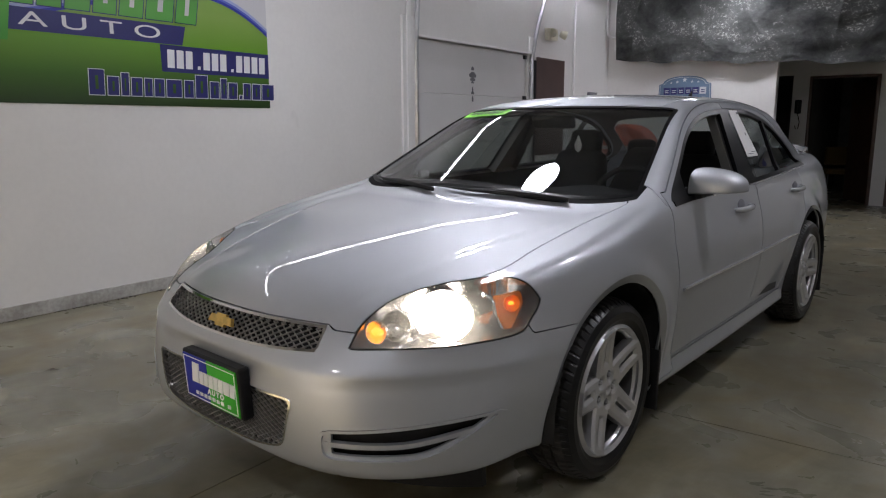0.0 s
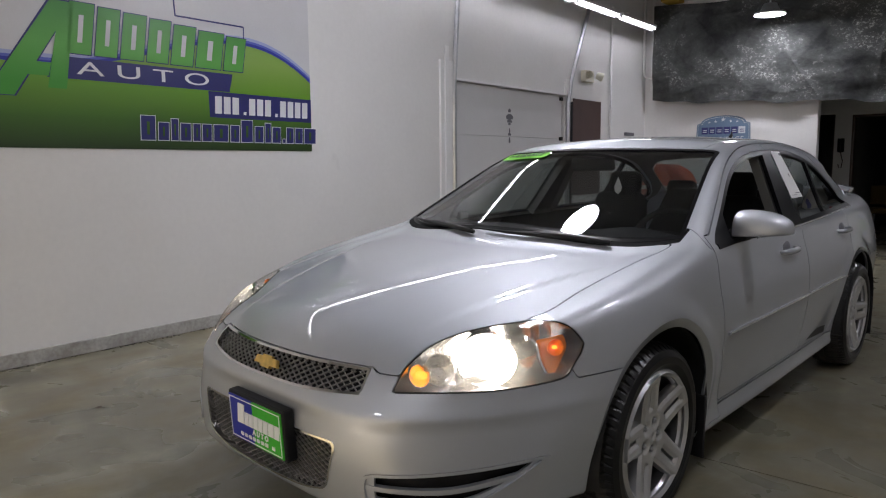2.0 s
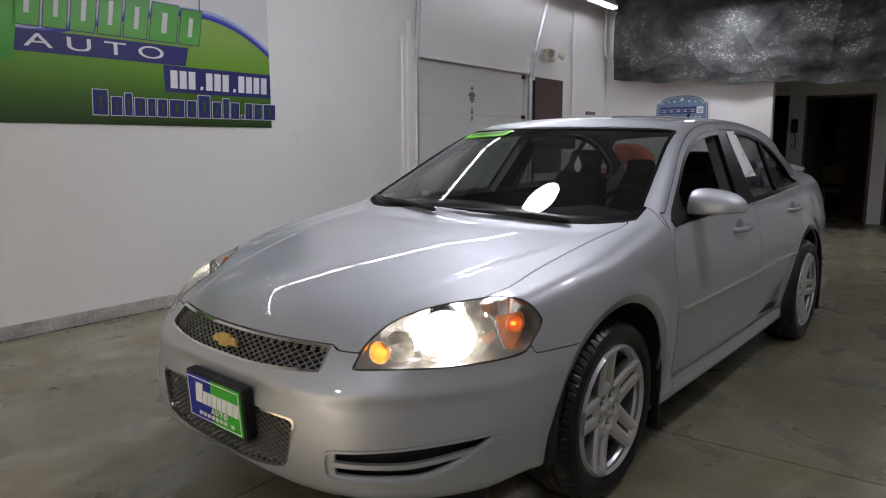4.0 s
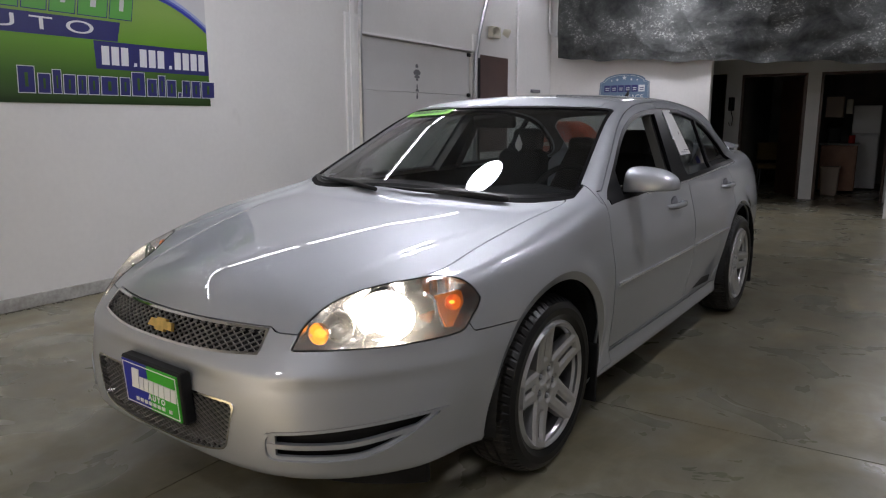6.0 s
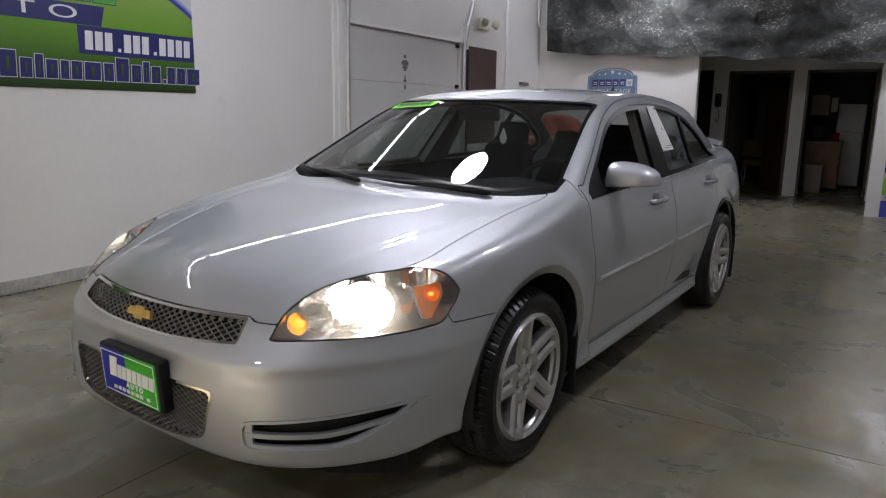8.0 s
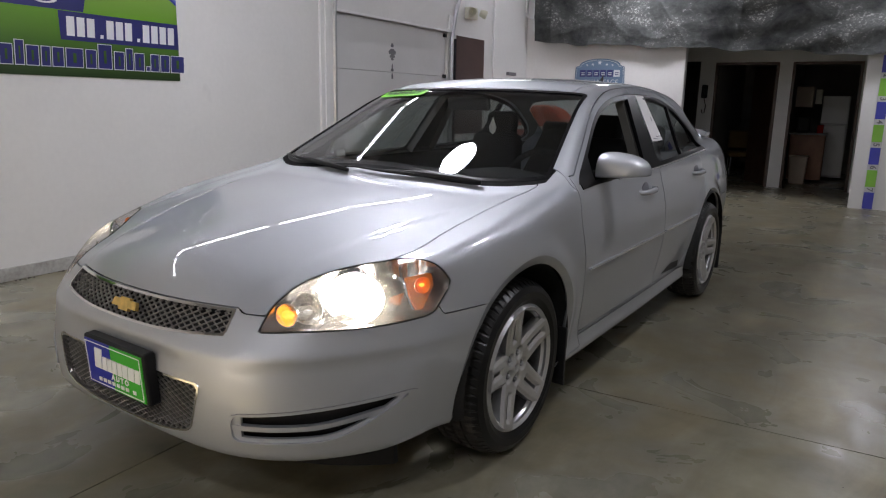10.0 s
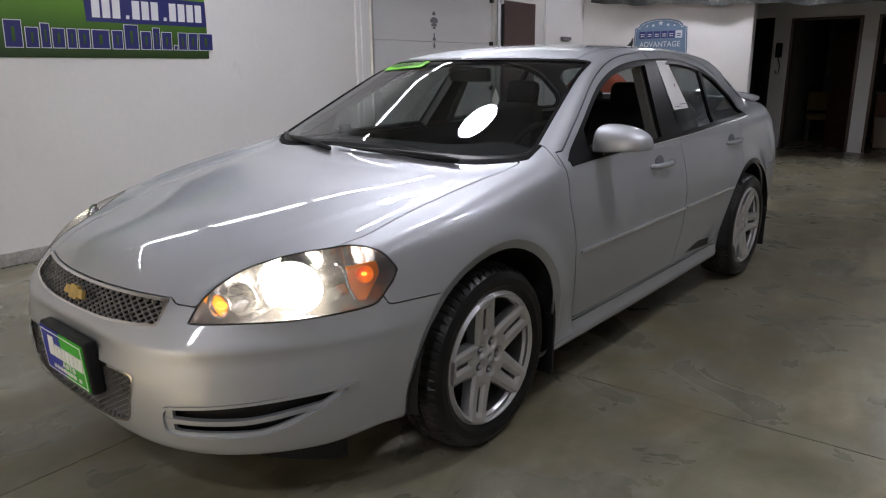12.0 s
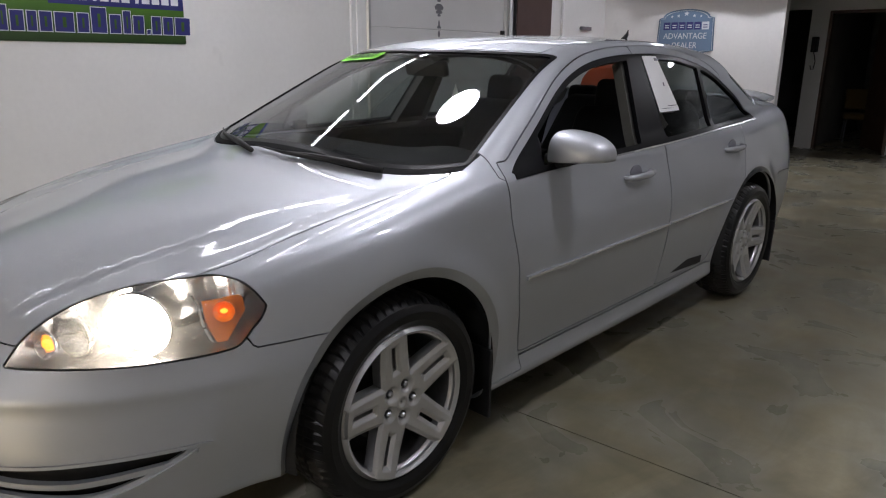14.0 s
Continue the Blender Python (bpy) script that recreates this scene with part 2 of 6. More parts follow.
WHEEL_Z, WHEELBASE, ARCH = 0.345, 2.807, 0.412
centre_z = spline((-1.1, 0.6692), (-0.98, 0.7830), (-0.8, 0.8558), (-0.5, 0.9124), (-0.1, 0.9691), (0.3, 1.0116), (0.6, 1.0468), (1.0, 1.10), (1.8, 1.13), (2.8, 1.13), (3.3, 1.135), (3.7, 1.14), (4.1, 1.12))
crown = spline((-1.1, 0.3037), (-0.95, 0.2064), (-0.7, 0.1313), (-0.5, 0.1004), (0, 0.0567), (0.4, 0.0331), (2.0, 0.05), (3.5, 0.075), (4.1, 0.10))
hood_ridge = spline((-1.0, 0.36), (-0.5, 0.485), (0.3, 0.705))


def hood_top(x, y):
    """The height of the hood and fender tops: a soft peak along the middle in front, rounder behind."""
    x = np.sqrt(x * x + 0.0016) - 0.04
    power = 2.531 - 1.245 * step((0.1 - y) / 0.9)
    ridge = 0.006 * (1 - step((x - hood_ridge(y) + 0.02) / 0.04)) * step((0.12 - y) / 0.4) * step((y + 1.05) / 0.3)
    return centre_z(y) - crown(y) * (x / 0.8) ** power + ridge



side_x = spline((0.15, 0.815), (0.22, 0.866), (0.30, 0.872), (0.45, 0.893), (0.62, 0.915), (0.78, 0.911), (0.90, 0.884), (1.0, 0.848), (1.1, 0.80))
plan = spline((-1.1, 0.965), (-0.5, 0.985), (0.0, 1.0), (0.8, 1.0), (1.5, 0.993), (2.5, 0.970), (3.0, 0.955), (3.6, 0.905), (4.1, 0.83))
nose_y = spline((0.15, -0.93), (0.2, -1.02), (0.28, -1.075), (0.4, -1.092), (0.55, -1.085), (0.62, -1.068), (0.7, -1.032), (0.78, -0.975), (0.9, -0.85))
nose_sweep = spline((0.2, 0.54), (0.4, 0.56), (0.6, 0.64), (0.70, 0.68), (0.80, 0.68), (0.9, 0.66))
tail_y = spline((0.2, 3.90), (0.35, 4.0), (0.6, 4.03), (0.8, 3.98), (1.0, 3.90), (1.13, 3.82))
roof_z = spline((0.8, 1.40), (1.15, 1.460), (1.6, 1.492), (2.0, 1.497), (2.5, 1.472), (2.9, 1.42), (3.3, 1.32))
under_z = spline((-1.1, 0.285), (-0.7, 0.278), (-0.4, 0.265), (-0.2, 0.20), (0.0, 0.185), (1.0, 0.185), (3.0, 0.19), (4.1, 0.24))
cabin_plan = spline((0.4, 1.0), (1.2, 0.998), (2.0, 0.972), (2.9, 0.885), (3.6, 0.80))


def screen_y(x, z):
    return 0.125 + (z - 1.02) * 2.08 + 0.38 * x * x + 3.0 * np.maximum(z - 1.3, 0) ** 2


def backlight_y(x, z):
    return 3.62 - (z - 1.1) * 2.1 - 0.2 * (x / 0.6) ** 2


def hub_r(y, z):
    return np.minimum(np.hypot(y, z - WHEEL_Z), np.hypot(y - WHEELBASE, z - WHEEL_Z))


def body_form(x, y, z):
    """Below zero inside the car, above zero outside."""
    x = np.sqrt(x * x + 1e-8)
    top = hood_top(x, y) + 0.0055 * np.exp(-((x - 0.715) / 0.048) ** 2) * step((y + 0.62) / 0.2) * step((0.6 - y) / 0.3)
    f_top = (z - top) * 0.96
    r = hub_r(y, z)
    flare = 0.018 * np.exp(-(np.maximum(r - 0.44, 0) / 0.065) ** 2) * step((z - 0.2) / 0.15)
    sill = 0.012 * np.exp(-((z - 0.235) / 0.03) ** 2)
    f_side = x - side_x(z) * plan(y) - flare - sill
    sweep = nose_sweep(z)
    q = (x / 0.9) ** 3.3
    lip = 0.012 * np.exp(-((z - 0.603) / np.where(z < 0.603, 0.022, 0.036)) ** 2)
    f_front = (nose_y(z) - lip + sweep * q * x / 0.9 - y) / np.sqrt(1 + (sweep * 4.3 / 0.9 * q) ** 2)
    q2 = (x / 0.9) ** 3
    f_rear = (y - tail_y(z) + 0.52 * q2 * x / 0.9) / np.sqrt(1 + (2.31 * q2) ** 2)
    shoulder = 0.036 * np.exp(-((f_top - f_side) / 0.11) ** 2) * step((0.9 - y) / 0.5)
    corner = 0.030 * np.exp(-((x - 0.72) / 0.20) ** 2 - ((y + 0.74) / 0.30) ** 2 - ((z - 0.82) / 0.13) ** 2)
    low = smax(smax(f_top, f_side, 0.10) - shoulder, smax(f_front, f_rear, 0.01), 0.05) - corner
    low = smax(low, under_z(y) - z, 0.03)
    t = np.clip((z - 0.98) / 0.42, 0, 1.4)
    waist = 0.860 - 0.211 * t ** 1.02
    f_cab = (x - waist * cabin_plan(y)) / 1.15
    f_roof = z - roof_z(y) + 0.03 * (x / 0.55) ** 2
    cab = smax(smax(f_roof, f_cab, 0.065), smax((screen_y(x, z) - y) / 2.42, (y - backlight_y(x, z)) / 2.33, 0.02), 0.035)
    cab = smax(cab, 0.8 - z, 0.02)
    return smin(low, cab, 0.02)


# ---- the car's skin: one smooth shell, cut along its shut lines into panels ----


def shell_mesh(form, lo, hi, size):
    """Verts and triangles of the surface where form is zero."""
    ax = [np.arange(a, b + size, size) for a, b in zip(lo, hi)]
    gx, gy, gz = np.meshgrid(*ax, indexing="ij")
    val = form(gx, gy, gz)
    neg = val < 0
    cells = sum(neg[i:i - 1 or None, j:j - 1 or None, k:k - 1 or None].astype(np.int8) for i in (0, 1) for j in (0, 1) for k in (0, 1))
    on = (cells > 0) & (cells < 8)
    idx = -np.ones(on.shape, int)
    idx[on] = np.arange(on.sum())
    v = (np.argwhere(on) + 0.5) * size + np.array(lo)
    for _ in range(9):
        val, g = form(*v.T), gradient(form, v)
        v = v - np.clip(val / np.maximum((g * g).sum(1), 0.15), -0.6 * size, 0.6 * size)[:, None] * g
    quads = []
    for axis in range(3):
        b, c = [(1, 2), (2, 0), (0, 1)][axis]
        a0, a1 = np.take(neg, range(neg.shape[axis] - 1), axis), np.take(neg, range(1, neg.shape[axis]), axis)
        for flip, hit in ((False, a0 & ~a1), (True, ~a0 & a1)):
            p = np.argwhere(hit)
            p = p[(p[:, b] > 0) & (p[:, c] > 0) & (p[:, b] < on.shape[b]) & (p[:, c] < on.shape[c])]
            eb, ec = np.eye(3, dtype=int)[b], np.eye(3, dtype=int)[c]
            ring = [idx[tuple((p - o).T)] for o in (eb + ec, ec, 0 * eb, eb)]
            quads.append(np.stack(ring[::-1] if flip else ring, 1))
    q = np.concatenate(quads)
    q = q[(q >= 0).all(1)]
    d1 = np.linalg.norm(v[q[:, 0]] - v[q[:, 2]], axis=1) < np.linalg.norm(v[q[:, 1]] - v[q[:, 3]], axis=1)
    tri = np.where(d1[:, None], q[:, [0, 1, 2, 0, 2, 3]], q[:, [0, 1, 3, 1, 2, 3]])
    return v, tri.reshape(-1, 3)


def gradient(form, v, e=2e-4):
    g = np.empty_like(v)
    for n in range(3):
        d = np.zeros(3)
        d[n] = e
        g[:, n] = (form(*(v + d).T) - form(*(v - d).T)) / (2 * e)
    return g


def clip(mesh, g):
    """The part of a mesh where g is above zero, cut clean along g = 0."""
    v, t = mesh
    if len(t) == 0:
        return mesh
    val = g(*v.T)
    val = np.where(np.abs(val) < 1e-7, 1e-7, val)
    s = val > 0
    n = s[t].sum(1)
    parts, fresh, base = [t[n == 3]], [], len(v)
    for count in (1, 2):
        m = t[n == count]
        if len(m) == 0:
            continue
        odd = np.argmax(s[m] == (count == 1), 1)
        a, b, c = (m[np.arange(len(m)), (odd + k) % 3] for k in range(3))
        ids = []
        for p, q in ((a, b), (a, c)):
            lo, hi = np.minimum(p, q), np.maximum(p, q)
            r = val[lo] / (val[lo] - val[hi])
            fresh.append(v[lo] + r[:, None] * (v[hi] - v[lo]))
            ids.append(base + np.arange(len(m)))
            base += len(m)
        parts += [np.stack([a, *ids], 1)] if count == 1 else [np.stack([ids[0], b, c], 1), np.stack([ids[0], c, ids[1]], 1)]
    return tidy(np.concatenate([v, *fresh]), np.concatenate(parts))


def tidy(v, t):
    """Drops unused verts and welds those that meet."""
    used, t = np.unique(t, return_inverse=True)
    v, t = v[used], t.reshape(-1, 3)
    _, first, back = np.unique(np.round(v, 6), axis=0, return_index=True, return_inverse=True)
    t = back.reshape(-1)[t]
    t = t[(t[:, 0] != t[:, 1]) & (t[:, 1] != t[:, 2]) & (t[:, 0] != t[:, 2])]
    return v[first], t


def evened(g, gap, sign):
    """Insets a region by an even width along the skin, however the skin slopes."""
    def at(x, y, z):
        val = g(x, y, z)
        near = np.abs(val) < 0.06
        wide = np.ones_like(val)
        v = np.stack([x, y, z], 1)[near]
        if len(v):
            n = gradient(body_form, v)
            n /= np.maximum(np.linalg.norm(n, axis=1), 1e-9)[:, None]
            d = gradient(g, v)
            wide[near] = np.clip(np.linalg.norm(d - (d * n).sum(1)[:, None] * n, axis=1), 0.1, 3.0)
        return sign * val - gap * wide
    return at


def cut(mesh, g, gap=0.0022):
    """The part inside g and the part outside it, with a shut line between them."""
    if not gap:
        return clip(mesh, g), clip(mesh, lambda x, y, z: -g(x, y, z))
    return clip(mesh, evened(g, gap, 1)), clip(mesh, evened(g, gap, -1))


def rims(t):
    """The directed edges that belong to one triangle only."""
    e = np.concatenate([t[:, [0, 1]], t[:, [1, 2]], t[:, [2, 0]]])
    key = np.sort(e, 1)
    _, inv, cnt = np.unique(key, axis=0, return_inverse=True, return_counts=True)
    return e[cnt[inv.reshape(-1)] == 1]


def skin(name, mesh, material, parent, label="", depth=0.012, offset=0.0, form=body_form, reverse=False):
    """A panel of the skin as one mesh object, with its edge turned inwards by depth."""
    v, t = mesh
    g = gradient(form, v)
    nrm = g / np.maximum(np.linalg.norm(g, axis=1), 1e-9)[:, None]
    v = v + nrm * offset
    verts, faces, normals = [v], [t[:, ::-1] if reverse else t], [-nrm if reverse else nrm]
    if depth:
        e = rims(t)
        n = len(v)
        verts += [v[e[:, 0]], v[e[:, 1]], v[e[:, 1]] - nrm[e[:, 1]] * depth, v[e[:, 0]] - nrm[e[:, 0]] * depth]
        k = np.arange(len(e))
        a, b, c, d = (n + i * len(e) + k for i in range(4))
        faces += [np.stack([b, a, d], 1), np.stack([b, d, c], 1)]
        normals.append(np.zeros((4 * len(e), 3)))
    v, f, nn = np.concatenate(verts), np.concatenate(faces), np.concatenate(normals)
    me = bpy.data.meshes.new(name)
    me.from_pydata(v.tolist(), [], f.tolist())
    me.polygons.foreach_set("use_smooth", np.ones(len(f), bool))
    me.normals_split_custom_set_from_vertices(nn.tolist())
    me.materials.append(material)
    ob = new(name, me)
    ob.parent = parent
    if label:
        ob["label"] = label
    return ob


hood_x = spline((-1.05, 0.53), (-0.93, 0.537), (-0.885, 0.543), (-0.805, 0.56), (-0.709, 0.602), (-0.6, 0.663), (-0.509, 0.714), (-0.35, 0.727), (-0.1, 0.733), (0.1, 0.741), (0.379, 0.776))
lamp_top = spline((-0.98, 0.655), (-0.959, 0.677), (-0.922, 0.716), (-0.87, 0.750), (-0.78, 0.788), (-0.707, 0.812), (-0.625, 0.835), (-0.556, 0.844), (-0.51, 0.845), (-0.487, 0.835), (-0.464, 0.811), (-0.445, 0.778))
lamp_low = spline((-0.98, 0.668), (-0.9, 0.676), (-0.8, 0.675), (-0.7, 0.675), (-0.62, 0.677), (-0.56, 0.681), (-0.535, 0.685), (-0.515, 0.695), (-0.482, 0.730), (-0.454, 0.760), (-0.445, 0.778))
lamp_x = spline((-0.98, 0.527), (-0.922, 0.519), (-0.87, 0.519), (-0.787, 0.532), (-0.707, 0.575), (-0.629, 0.639), (-0.556, 0.697), (-0.507, 0.748), (-0.485, 0.795), (-0.464, 0.832), (-0.445, 0.850))
belt_z = spline((0.4, 0.994), (0.53, 0.998), (1.37, 1.018), (2.22, 1.038), (3.0, 1.063))
window_top = spline((0.50, 0.985), (0.65, 1.072), (0.79, 1.151), (1.01, 1.276), (1.27, 1.364), (1.48, 1.394), (1.75, 1.408), (2.08, 1.406), (2.38, 1.372), (2.64, 1.306), (2.84, 1.212), (2.96, 1.138), (3.04, 1.05))
rear_door_edge = spline((0.2, 2.22), (0.32, 2.285), (0.5, 2.43), (0.70, 2.575), (0.85, 2.66), (0.95, 2.70), (1.1, 2.72), (1.4, 2.73))


def lamp_edge(x, y, z):
    """Above zero outboard of and below the lamp's upper edge."""
    return (lamp_top(y) - z + 0.7 * (x - lamp_x(y))) * 0.7


def g_lamp(x, y, z):
    x = np.abs(x)
    return np.minimum.reduce([lamp_edge(x, y, z), z - lamp_low(y), x - 0.40, y + 0.972, -0.43 - y])


def g_hood(x, y, z):
    x = np.abs(x)
    front = 0.723 - 0.012 * step((x - 0.425) / 0.03)
    s = step((y + 0.56) / 0.05)
    flank = (1 - s) * -lamp_edge(x, np.minimum(y, -0.5), z) + s * (hood_x(y) - x)
    return np.minimum.reduce([flank, 0.158 + 0.20 * (x / 0.78) ** 4 - y, z - front, hood_x(np.maximum(y, -0.55)) + 0.01 - x])


def g_cowl(x, y, z):
    x = np.abs(x)
    return np.minimum.reduce([y - 0.156 - 0.20 * (x / 0.78) ** 4, 0.26 + 0.20 * (x / 0.774) ** 4 - y, z - 0.92, 0.785 - x])


def g_grille(x, y, z):
    x = np.abs(x)
    return np.minimum.reduce([0.425 + 0.15 * (0.73 - z) - x, 0.719 - z, z - 0.632 - 0.020 * (x / 0.44) ** 2, -0.9 - y])


def g_lower_grille(x, y, z):
    x = np.abs(x)
    low = 0.314 + 0.040 * (x / 0.36) ** 3
    return np.minimum(smin(smin(0.398 - 0.30 * (0.52 - z) ** 1 * 0.9 - x, 0.512 - z, 0.03), z - low, 0.03), -0.9 - y)


def g_fog(x, y, z):
    x = np.abs(x)
    low = 0.342 + 0.135 * (np.maximum(x - 0.70, 0) / 0.165) ** 2
    return np.minimum.reduce([smin(smin(0.438 + 0.030 * (x - 0.5) / 0.35 - z, z - low, 0.010), x - 0.487, 0.03), 0.872 - x, -0.3 - y])


def g_fog_slot(x, y, z):
    a = np.abs(x)
    return np.minimum.reduce([g_fog(x, y, z) - 0.013, z - 0.362 - 0.135 * (np.maximum(a - 0.70, 0) / 0.165) ** 2, a - 0.522])


def g_side_windows(x, y, z):
    return np.minimum.reduce([(window_top(y) - z) * 0.8, z - belt_z(y), np.abs(x) - 0.40, y - 0.535, 3.025 - y])


def g_screen(x, y, z):
    x = np.abs(x)
    pillar = 0.800 - 0.178 * (z - 1.0) / 0.42
    return np.minimum.reduce([0.05 - np.abs(y - screen_y(x, z)) / 2.42, (pillar - x), (0.985 + 0.30 * x * x - y) * 0.5, (y - 0.185 - 0.20 * (x / 0.774) ** 4) * 0.6])


def g_backlight(x, y, z):
    x = np.abs(x)
    return np.minimum.reduce([0.05 - np.abs(y - backlight_y(x, z)) / 2.33, 0.715 - 0.16 * (z - 1.12) / 0.3 - x, (y - 2.98 + 0.1 * (x / 0.6) ** 2) * 0.5, (3.50 - 0.2 * (x / 0.6) ** 2 - y) * 0.5])


def g_roof(x, y, z):
    return np.minimum.reduce([0.56 - np.abs(x), z - 1.36, (y - 1.0 - 0.30 * x * x) * 0.6, 3.02 - 0.1 * (x / 0.6) ** 2 - y])


def g_bumper(x, y, z):
    return np.minimum(0.678 + 0.10 * step((-0.49 - y) / 0.04) - z, -0.15 - y)


def g_front_door(x, y, z):
    edge = 0.535 + 0.24 * np.maximum(0.6 - z, 0) - 0.045 * step((z - 0.6) / 0.3)
    return np.minimum.reduce([y - edge, 1.70 - y, (window_top(np.maximum(y, 0.54)) + 0.035 - z) * 0.8, z - 0.322, np.abs(x) - 0.4])


def g_rear_door(x, y, z):
    return np.minimum.reduce([y - 1.704, rear_door_edge(z) - y, (window_top(y) + 0.035 - z) * 0.8, z - 0.322, np.abs(x) - 0.4])


def g_sill(x, y, z):
    return np.minimum.reduce([0.308 - z, z - 0.2, y - 0.40, 2.40 - y, np.abs(x) - 0.6])


def g_fender(x, y, z):
    return np.minimum.reduce([0.535 + 0.24 * np.maximum(0.6 - z, 0) - 0.045 * step((z - 0.6) / 0.3) - y, np.abs(x) - 0.55, z - 0.25, 0.46 + 0.2 * step((1.0 - z) / 0.05) - y])


def g_tail_lamp(x, y, z):
    return np.minimum.reduce([np.abs(x) - 0.42, 0.985 - z, z - 0.80, y - 3.72])


def g_trunk(x, y, z):
    return np.minimum.reduce([0.66 - np.abs(x), y - 3.47, z - 0.70])


def g_rear_bumper(x, y, z):
    return np.minimum(0.70 - 0.02 * step((y - 3.4) / 0.3) - z, y - 3.28)


def left(x, y, z):
    return x


def right(x, y, z):
    return -x


def meshed(base_y, mesh, pitch, bar):
    """Keeps the bars of a diamond mesh in a front-facing opening."""
    def g(x, y, z):
        a, b = (x + z * 1.85) / pitch, (x - z * 1.85) / pitch
        da, db = np.abs(a - np.round(a)), np.abs(b - np.round(b))
        return bar - np.minimum(da, db) * pitch
    return clip(mesh, g)


def refine(mesh, times=1):
    v, t = mesh
    for _ in range(times):
        m01, m12, m20 = ((v[t[:, a]] + v[t[:, b]]) / 2 for a, b in ((0, 1), (1, 2), (2, 0)))
        n, k = len(v), len(t)
        i, j, l = n + np.arange(k), n + k + np.arange(k), n + 2 * k + np.arange(k)
        v = np.concatenate([v, m01, m12, m20])
        t = np.concatenate([np.stack(s, 1) for s in ((t[:, 0], i, l), (i, t[:, 1], j), (l, j, t[:, 2]), (i, j, l))])
        v, t = tidy(v, t)
    return v, t


def band(mesh, g, wide, times=2):
    """A narrow strip, cut from a finer copy of the skin near it."""
    return clip(refine(clip(mesh, lambda x, y, z: g(x, y, z) + wide), times), g)


def box_bm(bm, lo, hi, bevel=0.0, seg=2):
    """A block, bevelled, added to bm."""
    made = bmesh.ops.create_cube(bm, size=1.0)["verts"]
    for p in made:
        p.co = Vector([(a + b) / 2 + q * (b - a) for q, a, b in zip(p.co, lo, hi)])
    if bevel:
        edges = list({e for p in made for e in p.link_edges})
        bmesh.ops.bevel(bm, geom=edges, offset=bevel, segments=seg, profile=0.5, affect="EDGES")
    return bm


def part(name, bm, material, parent, label="", smooth=False):
    me = bpy.data.meshes.new(name)
    bm.normal_update()
    bm.to_mesh(me)
    bm.free()
    if smooth:
        me.polygons.foreach_set("use_smooth", np.ones(len(me.polygons), bool))
    me.materials.append(material)
    ob = new(name, me)
    ob.parent = parent
    if label:
        ob["label"] = label
    return ob


def lathe(profile, steps, axis="x", close=False):
    """A turned form: profile is (along the axis, radius) pairs."""
    bm = bmesh.new()
    rings = []
    for k in range(steps):
        a = 2 * math.pi * k / steps
        c, s = math.cos(a), math.sin(a)
        rings.append([bm.verts.new({"x": (p, r * c, r * s), "y": (r * c, p, r * s), "z": (r * c, r * s, p)}[axis]) for p, r in profile])
    n = len(profile)
    for k in range(steps):
        a, b = rings[k], rings[(k + 1) % steps]
        for i in range(n if close else n - 1):
            bm.faces.new((a[i], a[(i + 1) % n], b[(i + 1) % n], b[i]))
    bmesh.ops.recalc_face_normals(bm, faces=bm.faces)
    return bm


def tube_bm(points, radius, sides=8, bm=None):
    """A round bar along a line of points."""
    bm = bm or bmesh.new()
    pts = [Vector(p) for p in points]
    rings = []
    for i, p in enumerate(pts):
        d = (pts[min(i + 1, len(pts) - 1)] - pts[max(i - 1, 0)]).normalized()
        u = d.cross(Vector((0, 0, 1)) if abs(d.z) < 0.9 else Vector((1, 0, 0))).normalized()
        w = d.cross(u)
        r = radius[i] if isinstance(radius, (list, tuple)) else radius
        rings.append([bm.verts.new(p + r * (math.cos(a) * u + math.sin(a) * w)) for a in (2 * math.pi * k / sides for k in range(sides))])
    for a, b in zip(rings, rings[1:]):
        for k in range(sides):
            bm.faces.new((a[k], a[(k + 1) % sides], b[(k + 1) % sides], b[k]))
    bm.faces.new(rings[0][::-1])
    bm.faces.new(rings[-1])
    bmesh.ops.recalc_face_normals(bm, faces=bm.faces)
    return bm


# ---- the silver car ----
car = tagged(new("car"), "silver four-door sedan with its headlamps lit, parked indoors", "car")
SKIN = shell_mesh(body_form, (-1.01, -1.16, 0.12), (1.01, 4.14, 1.56), 0.0185)
rest = clip(SKIN, lambda x, y, z: -np.minimum(np.abs(x) - 0.52, ARCH - hub_r(y, z)))
arch_lips, rest = cut(rest, lambda x, y, z: np.minimum(0.445 - hub_r(y, z), np.abs(x) - 0.7), 0.0)
floor_pan, rest = cut(rest, lambda x, y, z: 0.197 - z, 0.0)
screen, rest = cut(rest, g_screen, 0.0)
backlight, rest = cut(rest, g_backlight, 0.0)
windows, rest = cut(rest, g_side_windows, 0.0)
grille_hole, rest = cut(rest, g_grille, 0.0)
lower_hole, rest = cut(rest, g_lower_grille, 0.0)
fog_hole, rest = cut(rest, g_fog, 0.0006)
lamps, rest = cut(rest, g_lamp, 0.0015)
tail_lamps, rest = cut(rest, g_tail_lamp)
hood, rest = cut(rest, g_hood, 0.0022)
cowl_trim, rest = cut(rest, g_cowl, 0.0005)
roof, rest = cut(rest, g_roof, 0.003)
trunk, rest = cut(rest, g_trunk)
bumper, rest = cut(rest, g_bumper, 0.002)
rear_bumper, rest = cut(rest, g_rear_bumper)
front_doors, rest = cut(rest, g_front_door, 0.0028)
rear_doors, rest = cut(rest, g_rear_door, 0.0028)
fenders, rest = cut(rest, g_fender, 0.002)

sills, rest = cut(rest, g_sill, 0.0045)

